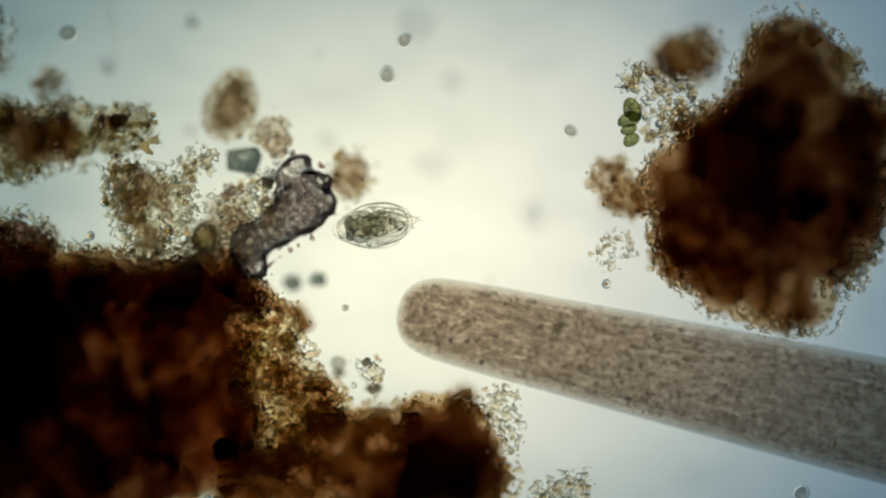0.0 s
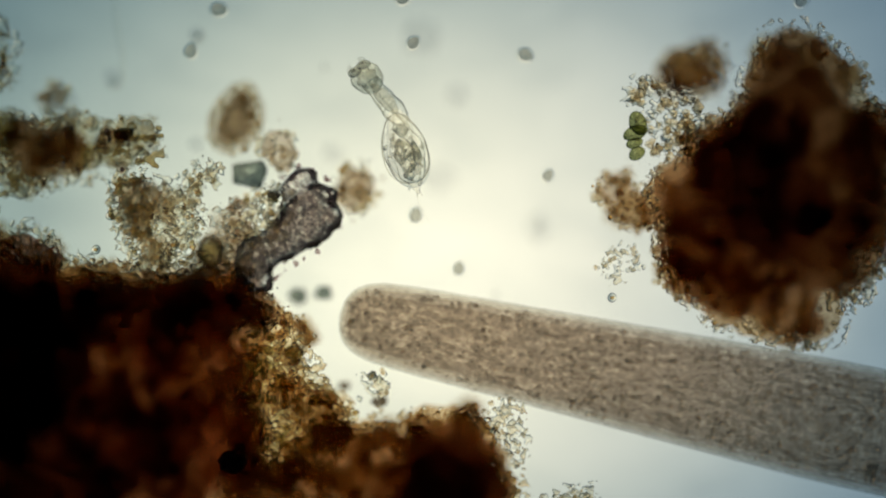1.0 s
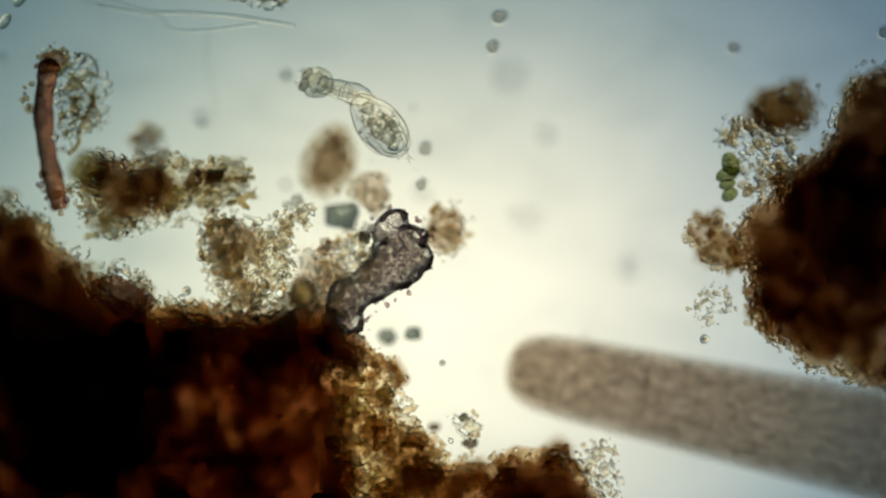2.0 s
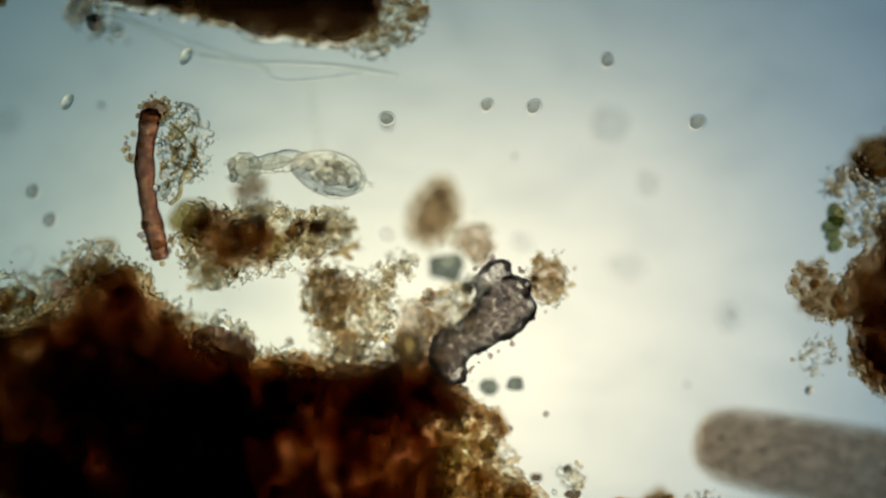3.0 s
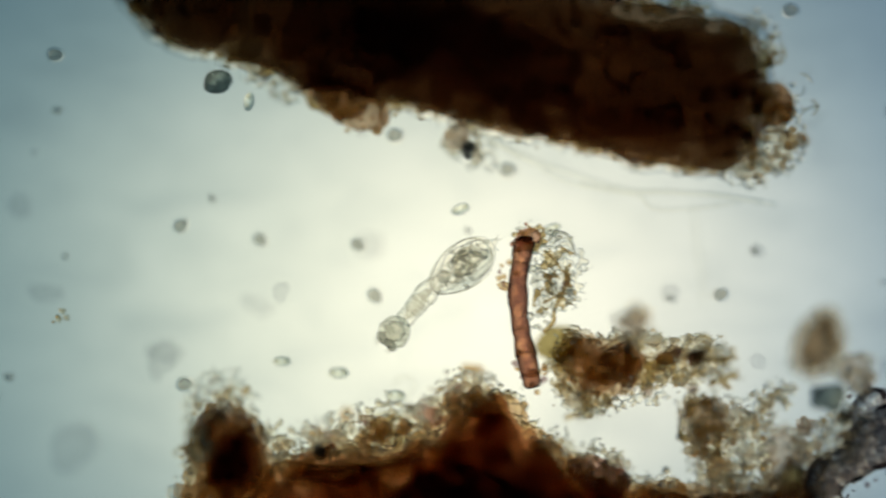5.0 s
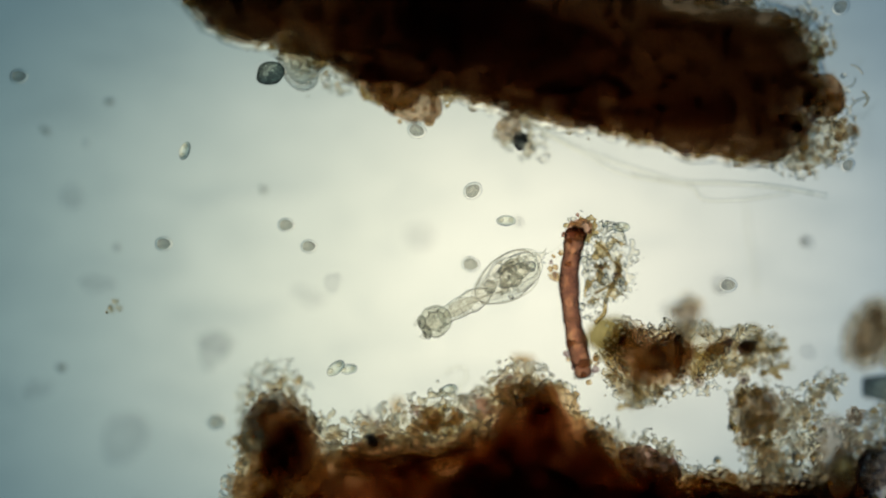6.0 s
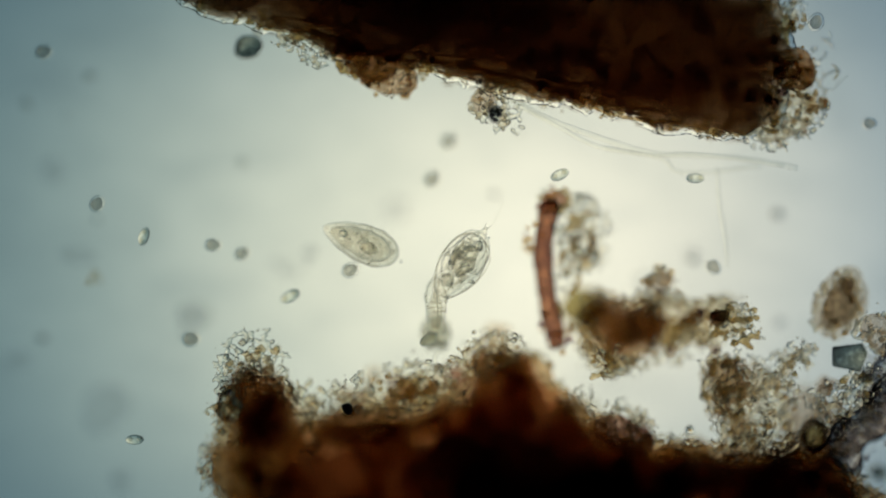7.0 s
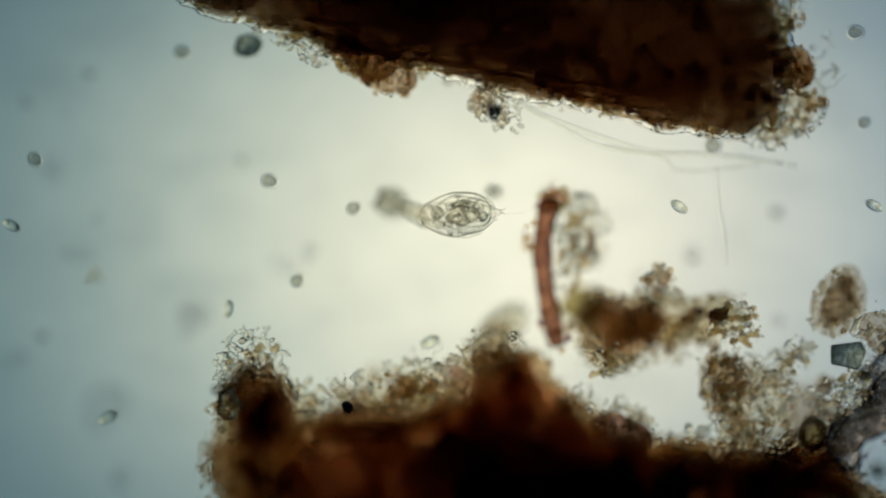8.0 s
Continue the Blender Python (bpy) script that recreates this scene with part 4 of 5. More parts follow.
def build_rod():
    top = thing("plant_hair", "red-brown jointed plant hair standing in the debris", "plant fibre")
    line = [(-875, 436), (-883, 394), (-889, 344), (-883, 274), (-871, 214), (-861, 169)]
    pts = curve_through([(x, y, -14 - 5 * i) for i, (x, y) in enumerate(line)], 10)
    n = len(pts)
    radii = [18.5 - 1.6 * math.sin(math.pi * i / n) + 1.3 * math.sin(i * 0.37) + 0.7 * math.sin(i * 0.9 + 1) for i in range(n)]
    for k in (11, 12, 24, 30, 31, 37, 38):    # swollen joints
        radii[k] += 1.2
    radii[:2], radii[-2:] = [9, 15], [16, 12]
    v, f = tube(pts, radii, 20)
    piece("hair_wall", v, f, ROD, top)
    for k in (11, 30, 37):
        v, f = tube([pts[k], pts[k] + (pts[k + 1] - pts[k]) * 0.35], [15, 15], 20)
        piece("cross_wall", v, f, STRAW_OUT, top, "darker joint")


build_rod()
clump("rod_scraps", "small brown scraps clinging to the plant hair", [(-890, 401, 6), (-868, 315, 7), (-882, 254, 6), (-852, 199, 8), (-875, 178, 6), (-895, 386, 5), (-902, 340, 4), (-866, 380, 5), (-878, 222, 4), (-848, 174, 5)], 165,
      [], [(34, -30, -1, (4, 9.5), (-35, 10), FLAKE, BALL2), (12, -30, -1, (3, 8), (-25, 10), GREY_EDGE, BALL2)], [(12, -30, 2, (2, 4.6), (0, 30), BEAD, BALL2)], patchy=3.0, dense=0)


def build_rod_threads():
    top = thing("brown_thread", "thin brown branching thread in the floc beside the plant hair", "filament")
    for line, r, mat in (([(-797, 363), (-809, 339), (-823, 311), (-827, 284), (-843, 267)], 4.0, LACE_BROWN), ([(-809, 339), (-825, 329), (-843, 319)], 2.6, LACE_BROWN), ([(-843, 412), (-825, 396), (-813, 379), (-797, 363)], 2.6, DRAB),
                         ([(-831, 432), (-821, 444), (-803, 440), (-793, 424), (-789, 406)], 2.6, BEAD), ([(-853, 379), (-841, 367), (-831, 345), (-837, 329)], 2.4, BEAD), ([(-863, 418), (-847, 422), (-831, 416), (-813, 420)], 2.4, BEAD)):
        pts = curve_through([(x, y, -18 + 6 * math.sin(i * 2)) for i, (x, y) in enumerate(line)], 6)
        v, f = tube(pts, [r] * len(pts), 8)
        piece("thread", v, f, mat, top)


build_rod_threads()


def build_wood():
    top = thing("bark_fragment", "long dark brown bark fragment with a fringed lower edge", "bark")
    lobes = [(-1432, 863, 106), (-1312, 840, 118), (-1203, 813, 126), (-1093, 795, 131), (-983, 773, 136), (-873, 751, 140), (-763, 727, 140), (-663, 705, 138), (-594, 693, 126), (-554, 723, 96), (-544, 613, 64), (-1482, 883, 91)]
    for name, inset, thick, mid, mat, own in (("bark_rim", 0, 70, 10, BARK_SKIN, lobes), ("bark_skin", 6, 65, -20, BARK_VEIL, lobes), ("bark_layer", 16, 60, -50, BARK_VEIL, lobes), ("bark_depth", 30, 55, -80, BARK_DEEP, lobes), ("bark_floor", 52, 45, -105, BARK_DEEP, lobes),
                                         ("bark_core", 0, 45, -115, VEIL_CORE, [(-1260, 830, 46), (-1190, 800, 60), (-1080, 790, 76), (-960, 780, 70), (-900, 710, 40), (-860, 750, 50), (-800, 740, 30)]), ("dark_band", 0, 45, -112, BARK_DEEP, [(-860, 670, 36), (-760, 645, 40), (-660, 630, 36), (-600, 640, 24)]), ("black_heart", 0, 40, -120, VEIL_CORE, [(-1150, 806, 36), (-1070, 800, 46), (-980, 790, 40), (-890, 760, 30)]), ("black_floor", 0, 36, -126, VEIL_CORE, [(-1110, 810, 20), (-1050, 800, 30)])):
        v, f = relief(own, 149 + inset, inset, 10 + inset * 0.3, 7, thick, mid, 7, 40 + inset * 0.6)
        piece(name, v, f, mat, top)
    # added clear shell, shaped to give the bark's edge a bright fringe
    v, f = coat(lobes, 149, 8, 50, 10, 40)
    piece("halo_shell", v, f, HALO_RIM, top, "thin clear shell added for a bright fringe")
    rng = np.random.RandomState(9)
    heap("flake_litter", scatter(lobes, 180, rng, 149, -16, 4, 10, 0.6, 40), BALL2, (3, 9), (-40, 80), DRAB, top, 10, 0.55, 0.6, single="flake")
    heap("grit", scatter(lobes, 120, rng, 149, -14, 7, 10, 0.6, 40), BALL2, (2, 5), (20, 70), BEAD, top, 11, 0.45, 0.7)
    for k, (count, low, high, radius, material) in enumerate(((70, -120, -14, (10, 27), BARK_DEEP), (60, -100, -8, (6, 16), BARK_VEIL), (50, -24, -2, (4, 10), VEIL_PLUM))):
        heap("crumb_litter", scatter(lobes, count, rng, 149, low, high, 10, 0.6, 40), BALL3, radius, (20, 66), material, top, 40 + k, 0.4, 0.6, single="crumb", many=80)
    for k, (low, high, z, grain, cover, material) in enumerate(((-10, 2, 45, 7.5, -0.2, LACE_CLEAR), (-24, -2, 30, 10, 0.0, LACE_BROWN))):
        v, f = lace(lobes, 149 + 11 * k, low, high, z, grain, cover, 4, 14, 10, 40)
        piece("grain_film", v, f, material, top, kind="stuff")
    a = math.radians(-12.5)
    for k in range(26):                       # long fibres that run with the grain
        x, y = -1402, 773
        along, off = rng.uniform(0, 600), rng.uniform(-30, 30)
        line = [(x + math.cos(a) * (along + s) - math.sin(a) * off, y + math.sin(a) * (along + s) + math.cos(a) * off - 20 + 6 * math.sin(s / 40 + k), 60 + 6 * math.sin(k)) for s in range(0, int(rng.uniform(80, 260)), 20)]
        v, f = tube(line, [rng.uniform(2, 4)] * len(line), 8)
        piece("fibre", v, f, FLAKE, top)


build_wood()
clump("bark_tip_floc", "frayed clear and brown floc at the bark's broken end", [(-459, 753, 22), (-444, 663, 34), (-464, 598, 32), (-494, 563, 26), (-459, 568, 24), (-444, 613, 24), (-474, 793, 18)], 157,
      [("floc_body", 10, 24, 20, STRAW_OUT)], [(50, -40, 4, (4, 10), (0, 50), FLAKE, BALL2), (16, -40, 0, (8, 16), (-40, 0), HUMUS_OUT, BALL2)], [(260, -40, 10, (2.5, 5.5), (0, 50), BEAD, BALL2)], (30, -30, 10, (5, 9), (10, 45), BEAD))


def build_frays():
    """Frayed curling fibres at the bark's broken end."""
    top = thing("frayed_fibres", "clear curling frayed fibres at the bark's broken end", "plant fibre")
    rng = np.random.RandomState(61)
    for x, y in [(-474, 803), (-489, 783), (-476, 753), (-484, 718), (-472, 693), (-404, 683), (-394, 648), (-374, 648), (-489, 588), (-504, 563), (-519, 548), (-474, 543), (-444, 558), (-434, 588), (-454, 618), (-424, 613), (-539, 545), (-484, 573), (-459, 588), (-439, 538), (-394, 723), (-504, 538)]:
        a, bend = rng.uniform(0, 6.28), rng.uniform(-1.1, 1.1)
        step, line = rng.uniform(6, 10), [(x, y, rng.uniform(0, 45))]
        for _ in range(4):
            line.append((line[-1][0] + step * math.cos(a), line[-1][1] + step * math.sin(a), line[-1][2] + rng.uniform(-3, 3)))
            a += bend * 0.8
        pts = curve_through(line, 4)
        r = rng.uniform(1.8, 3.4)
        v, f = tube(pts, [r * (0.5 + 0.5 * math.sin(math.pi * (i + 1) / (len(pts) + 1))) for i in range(len(pts))], 8)
        piece("fibre", v, f, BEAD if rng.rand() < 0.7 else DRAB, top)
    (x, y), = [(-442, 663)]
    heap("ball_grit", [(x + rng.normal(0, 15), y + rng.normal(0, 15)) for _ in range(60)], BALL2, (2, 5), (40, 60), AMBER_BEAD, top, 62, 0.3, single="grain")


build_frays()


def build_bark_bits():
    for (x, y, r, z), mat, label, seed in (([(-442, 663, 33, 25)][0], BALL_BROWN, "round brown granular ball at the bark's broken end", 1),
                                          ([(-1417, 708, 25, -5)][0], TEAL, "grey rounded mineral grain under the bark edge", 2),
                                          ([(-975, 588, 20, 0)][0], BLACK, "black angular mineral grain under the bark edge", 3),
                                          ([(-998, 608, 20, 10)][0], SOFT_BROWN, "brown debris lump under the bark edge", 4)):
        rng = np.random.RandomState(300 + seed)
        v, f = lump(BALL3 if seed != 3 else BALL1, (r, r * 0.95, r * 0.8), rng, 0.14)
        ob = piece("mineral_grain" if seed in (2, 3) else "debris_ball", v * MM, f, mat, None, label, smooth=seed != 3)
        ob.location = (x * MM, y * MM, z * MM)
        tagged(ob, category="mineral" if seed in (2, 3) else "debris")


build_bark_bits()


def build_fibre_bundle():
    top = thing("fibre_bundle", "dark brown root fibres lying along the debris ridge", "plant fibre")
    rng = np.random.RandomState(31)
    for k in range(8):
        line = [(-1297, 14), (-1242, 9), (-1183, 14), (-1123, 24), (-1053, 44)]
        pts = curve_through([(x + rng.uniform(-12, 12), y - 14 + 5 * k + rng.uniform(-5, 5), -12 + rng.uniform(-10, 15)) for x, y in line], 6)
        v, f = tube(pts, [rng.uniform(2.5, 4.5)] * len(pts), 8)
        piece("fibre", v, f, HUMUS_OUT, top)


build_fibre_bundle()


def build_threads():
    top = thing("fungal_threads", "clear branching fungal threads under the bark", "fungus")
    for line, r in (([(-948, 613), (-883, 578), (-803, 548), (-703, 518), (-624, 513), (-534, 508), (-439, 491)], 5.0),
                    ([(-938, 603), (-863, 563), (-793, 528), (-683, 508), (-654, 485), (-594, 484), (-504, 495)], 4.2),
                    ([(-783, 528), (-693, 513), (-614, 515), (-464, 495)], 3.4)):
        pts = curve_through([(x, y, 30 + 10 * math.sin(i)) for i, (x, y) in enumerate(line)], 8)
        v, f = tube(pts, [r] * len(pts), 10)
        piece("thread", v, f, HYALINE, top)


build_threads()


def build_curls():
    for line, r in (([(-474, 778), (-456, 771), (-442, 783), (-424, 777)], 4.0), ([(-406, 638), (-384, 628), (-369, 641), (-354, 653)], 3.0), ([(-396, 713), (-384, 721), (-387, 733)], 3.0),
                    ([(-499, 803), (-479, 821), (-454, 813), (-444, 801)], 3.5), ([(-589, 487), (-585, 426), (-575, 366), (-571, 315)], 4.5)):
        pts = curve_through([(x, y, 55 if r < 4.2 else 95) for x, y in line], 6)
        v, f = tube(pts, [r * (0.6 + 0.4 * math.sin(math.pi * i / (len(pts) - 1))) for i in range(len(pts))], 8)
        ob = piece("clear_curl", v, f, HYALINE, None, "thin clear curled filament beside the bark")
        tagged(ob, category="filament", group="clear curls")


build_curls()


def build_far_flocs():
    """Soft specks far below the plane of focus."""
    for x, y, r, z in ([(-1528, 214, 30, -110), (-1739, 335, 26, -120), (-1786, 492, 18, -130), (-1695, 52, 44, -160), (-1310, 337, 16, -60), (-460, 411, 16, -70), (-1655, -75, 22, -90), (-460, 214, 16, -60), (-1154, 421, 30, -160), (-1847, 143, 24, -130)]
                       + [(10, 304, 26, -120), (-613, 334, 20, -90), (-698, 284, 30, -90), (-26, 154, 34, -150), (160, 63, 24, -150), (-216, 199, 18, -120), (-56, 415, 34, -150)]
                       + [(-1522, 227, 30, -120), (-225, 660, 12, -60), (-1363, 312, 26, -140)]):
        rng = np.random.RandomState(int(abs(x) + r))
        v, f = lump(BALL3, (r, r * 0.8, r * 0.6), rng, 0.3)
        ob = piece("drifting_floc", v * MM, f, SMUDGE, None, "faint grey floc lying near the glass slide")
        ob.matrix_basis = pose(x * MM, y * MM, z * MM, 0, 0, rng.uniform(0, 180))
        tagged(ob, category="floc", group="faint flocs")


build_far_flocs()


def build_specks():
    for x, y, r in [(-1834, 614, 6), (-1801, 183, 9), (-1700, 401, 5), (-1439, 507, 6), (-1756, 588, 5), (-976, 447, 8), (-460, 411, 8), (-809, 42, 6)] + [(80, -57, 5), (-613, 326, 7), (160, 68, 6), (-231, 354, 5)] + [(-1714, 663, 9), (-1799, 184, 8), (-1826, 608, 6), (-1434, 503, 6), (-928, 561, 5)]:
        rng = np.random.RandomState(int(abs(x)))
        v, f = lump(BALL2, (r, r * 0.6, r * 0.6), rng, 0.35)
        ob = piece("dark_speck", v * MM, f, SPECK, None, "tiny dark speck lying on the glass slide")
        ob.matrix_basis = pose(x * MM, y * MM, -0.1, 0, 0, rng.uniform(0, 180))
        tagged(ob, category="speck", group="tiny specks")


build_specks()


# ---- algae and still cells ----
def build_alga_colony():
    top = thing("green_alga", "green four-celled algal colony with short spines", "alga")
    for (x, y) in [(328, 248), (323, 231), (322, 213), (326, 195)]:
        v, f = lump(BALL3, (18, 12.5, 11), np.random.RandomState(int(abs(x))), 0.06)
        ob = piece("algal_cell", v * MM, f, GREEN, top)
        ob.location = (x * MM, y * MM, 0.03)
    for (x, y), a in zip([(317, 255), (315, 190), (329, 188)], (140, 215, 270)):
        d = Vector((math.cos(math.radians(a)), math.sin(math.radians(a)), 0)) * 14
        v, f = tube([Vector((x, y, 30)), Vector((x, y, 30)) + d], [1.6, 0.6], 6)
        piece("spine", v, f, HYALINE, top)


build_alga_colony()


def build_rings():
    for (x, y, r) in [(-492, 33, 11), (-519, 11, 8), (-605, 85, 9), (-630, 25, 9), (-538, 55, 9), (-782, 31, 9), (-508, -27, 9), (-141, -198, 8), (-179, -102, 6), (283, -60, 9)]:
        top = thing("shelled_cell", "small round clear cell with a bright centre in the debris", "cell", "still shelled cells", (x, y, 18))
        v, f = lump(BALL3, (r, r, r * 0.8), np.random.RandomState(int(r)), 0.04)
        piece("shell", v * MM, f, BEAD, top)
        v, f = lump(BALL2, (r * 0.45, r * 0.45, r * 0.4), np.random.RandomState(7), 0.04)
        piece("contents", v * MM, f, AMBER_BEAD, top)


build_rings()


def build_testate():
    (x, y), = [(-420, 20)]
    top = thing("testate_cell", "dark-rimmed oval shell with a pale olive centre", "cell", "", (x, y, 100))
    pts = [(19 * math.cos(a), 24 * math.sin(a), 0) for a in [math.radians(10 * k) for k in range(37)]]
    rng = np.random.RandomState(14)
    v, f = tube(pts, [7 + rng.uniform(-1.2, 1.2) for _ in range(36)] + [7], 12)
    piece("shell_rim", v, f, DARK_RIM, top, "dark thick rim")
    v, f = lump(BALL3, (17, 22, 10), rng, 0.08)
    piece("shell_centre", v * MM, f, OLIVE_THIN, top, "pale olive centre")
    heap("shell_grit", [(rng.normal(0, 6), rng.normal(0, 9)) for _ in range(12)], BALL2, (2, 4.5), (6, 16), BEAD, top, 15, 0.2)


build_testate()


def build_ridge_bits():
    (x, y, r), = [(-1238, 65, 11)]
    v, f = lump(BALL3, (r, r * 0.9, r * 0.8), np.random.RandomState(41), 0.15)
    ob = tagged(piece("black_grain", v * MM, f, BLACK, None, "small black round grain on the ridge fringe"), category="mineral")
    ob.location = (x * MM, y * MM, 0.05)
    (x, y, r), = [(-1046, 115, 24)]
    v, f = lump(BALL3, (r, r * 0.9, r * 0.8), np.random.RandomState(42), 0.12)
    ob = tagged(piece("plum_ball", v * MM, f, PLUM, None, "soft plum-brown ball beside the debris ridge"), category="debris")
    ob.location = (x * MM, y * MM, -0.1)
    for line, r in (([(-1229, 92), (-1219, 107), (-1202, 113), (-1192, 102), (-1194, 88)], 2.0), ([(-1108, 178), (-1093, 190), (-1075, 187), (-1071, 171), (-1083, 158), (-1081, 138)], 3.5)):
        pts = curve_through([(x, y, 45) for x, y in line], 6)
        v, f = tube(pts, [r] * len(pts), 8)
        tagged(piece("clear_loop", v, f, HYALINE, None, "thin clear looped filament above the ridge fringe"), category="filament")


build_ridge_bits()


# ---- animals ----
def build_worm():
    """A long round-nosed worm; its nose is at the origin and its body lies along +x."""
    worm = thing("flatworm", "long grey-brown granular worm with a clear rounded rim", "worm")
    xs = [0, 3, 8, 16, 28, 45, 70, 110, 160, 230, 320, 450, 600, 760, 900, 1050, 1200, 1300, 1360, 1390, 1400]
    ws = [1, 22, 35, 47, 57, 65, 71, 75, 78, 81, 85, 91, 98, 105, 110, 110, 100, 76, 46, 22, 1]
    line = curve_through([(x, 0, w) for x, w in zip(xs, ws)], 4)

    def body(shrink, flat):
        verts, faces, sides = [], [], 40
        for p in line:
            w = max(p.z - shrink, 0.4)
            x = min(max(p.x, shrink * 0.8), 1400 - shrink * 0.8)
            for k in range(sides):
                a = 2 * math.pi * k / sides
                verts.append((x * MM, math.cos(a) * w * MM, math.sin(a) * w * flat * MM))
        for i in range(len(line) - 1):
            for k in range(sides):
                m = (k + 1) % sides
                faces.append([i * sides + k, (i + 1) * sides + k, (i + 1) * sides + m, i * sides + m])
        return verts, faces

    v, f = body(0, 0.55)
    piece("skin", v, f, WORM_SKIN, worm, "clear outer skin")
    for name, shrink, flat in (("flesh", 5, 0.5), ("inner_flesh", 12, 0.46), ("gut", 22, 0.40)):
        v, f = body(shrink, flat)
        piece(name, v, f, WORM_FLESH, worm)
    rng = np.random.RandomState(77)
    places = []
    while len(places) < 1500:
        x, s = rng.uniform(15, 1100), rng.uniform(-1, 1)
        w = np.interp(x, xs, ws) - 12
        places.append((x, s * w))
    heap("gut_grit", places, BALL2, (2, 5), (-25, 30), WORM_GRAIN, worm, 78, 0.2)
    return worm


def ovoid(length, width, height, front=0.0, ball=BALL4):
    """An egg shape along x, blunter at +x as front grows."""
    vs, fs = ball
    w = 1 - front * vs[:, 0] * 0.5
    return np.stack([vs[:, 0] * length / 2, vs[:, 1] * width / 2 * w, vs[:, 2] * height / 2 * w], 1) * MM, fs


def wrinkled(length, width, height, front, seed, depth=0.05, rings=9.0):
    """An egg shape whose skin is folded lengthwise and ringed across."""
    v, f = ovoid(length, width, height, front)
    a = np.arctan2(v[:, 2] / height, v[:, 1] / width)
    x = v[:, 0] / (length * MM)
    k = 1 + depth * np.sin(a * 7 + seed + 3 * x) * (1 - (2 * x) ** 2).clip(0, 1) + depth * 0.7 * np.sin(x * rings * 6.3 + seed)
    k = k + depth * 0.9 * rough_noise(x * 9 + 40, a * 3 + 40, 1.0, int(abs(seed) * 10) + 3, 3)
    v = v.copy()
    v[:, 1] *= k
    v[:, 2] *= k
    return v, f


def build_rotifer():
    """Trunk at the origin, head towards +x; neck and head slide in and out of the trunk."""
    rot = thing("rotifer", "transparent rotifer with ridged trunk and visible organs", "rotifer")
    v, f = wrinkled(144, 75, 60, 0.36, 1.0, 0.03, 1.5)
    piece("trunk", v, f, BODY_SKIN, rot)
    v, f = wrinkled(128, 60, 46, 0.4, 2.0, 0.10, 2.0)
    piece("body_wall", v, f, BODY_SKIN, rot)
    for name, x, y, z, size, mat in (("stomach", -12, 3, 2, (64, 32, 28), BODY_ORGAN), ("mastax", 32, -3, 4, (24, 20, 18), BODY_DARK),
                                     ("ovary", -16, -16, 4, (42, 14, 14), BODY_ORGAN), ("bladder", -48, 6, 2, (18, 16, 14), BEAD), ("gland", 14, 15, 4, (18, 12, 12), BODY_DARK)):
        v, f = wrinkled(*size, 0.1, x, 0.12, 2.0)
        ob = piece(name, v, f, mat, rot)
        ob.location = (x * MM, y * MM, z * MM)
    rng = np.random.RandomState(8)
    for k in range(6):                        # lengthwise folds of the cuticle
        a = math.radians((-82, -66, -30, 18, 60, 82)[k])
        wob = np.cumsum(rng.uniform(-2.2, 2.2, 14))
        line = [(63 * math.cos(u), 39 * math.sin(a) * math.sin(u) * (1 - 0.12 * math.cos(u)) + w * math.sin(u), 29 * math.cos(a) * math.sin(u)) for u, w in zip([math.radians(12 + 12 * i) for i in range(14)], wob)]
        pts = curve_through(line, 3)
        v, f = tube(pts, [1.1] * len(pts), 6)
        piece("fold", v, f, BODY_DARK, rot)
    for k, (z, material) in enumerate(((14, LACE_BODY), (-6, LACE_CLEAR))):
        v, f = lace([(-34, 0, 14), (-8, 4, 18), (-12, -8, 14), (22, 0, 12), (40, 0, 5)], 401 + 9 * k, -40, -3, z, 6.5, -0.2, 3, 6, 6, 20, 8, 1.5)
        piece("tissue_film", v, f, material, rot, "fine granular tissue")
    places = [(rng.normal(-8, 26), rng.normal(0, 12)) for _ in range(50)]
    heap("gut_grit", places, BALL2, (1.5, 4.5), (-8, 20), BEAD, rot, 9, 0.2)
    line = [(-60, 0, 0), (-72, 1, 0), (-84, 0, -3)]
    v, f = tube(curve_through(line, 4), [13, 12, 10, 9, 7.5, 6, 4.5, 3, 1], 12)
    piece("foot", v, f, BODY_SKIN, rot)
    for s in (-1, 1):
        v, f = tube([(-78, s * 2, -2), (-84, s * 3, -3), (-90, s * 5, -4)], [1.2, 0.9, 0.4], 6)
        piece("toe", v, f, BODY_DARK, rot)
    line = [(-74, 2, 4), (-98, 5, 6), (-120, 3, 6), (-140, -4, 5)]
    v, f = tube(curve_through(line, 5), [0.8] * 16, 6)
    piece("bristle", v, f, HYALINE, rot, "long fine bristle behind the foot")
    neck = new("neck")
    neck.parent = rot
    wall = [(-66, 1), (-58, 8), (-46, 15), (-32, 20), (-18, 20), (0, 18), (20, 16), (36, 16), (41, 12), (43, 3)]
    pts = curve_through([(x, 0, 0) for x, r in wall], 3)
    radii = np.interp([p.x for p in pts], [x for x, r in wall], [r for x, r in wall])
    v, f = tube(pts, [r * (1 + 0.05 * math.sin(i * 1.3)) for i, r in enumerate(radii)], 24)
    piece("neck_wall", v, f, BODY_SKIN, neck)
    for k in range(3):                        # folds that run on from the trunk
        a = math.radians((-64, 8, 70)[k])
        line = [(x, r * 0.96 * math.sin(a) + rng.uniform(-1, 1), r * 0.9 * math.cos(a)) for x, r in wall[1:-1]]
        v, f = tube(curve_through(line, 3), [1.1] * (3 * 7 + 1), 6)
        piece("neck_fold", v, f, BODY_DARK, neck)
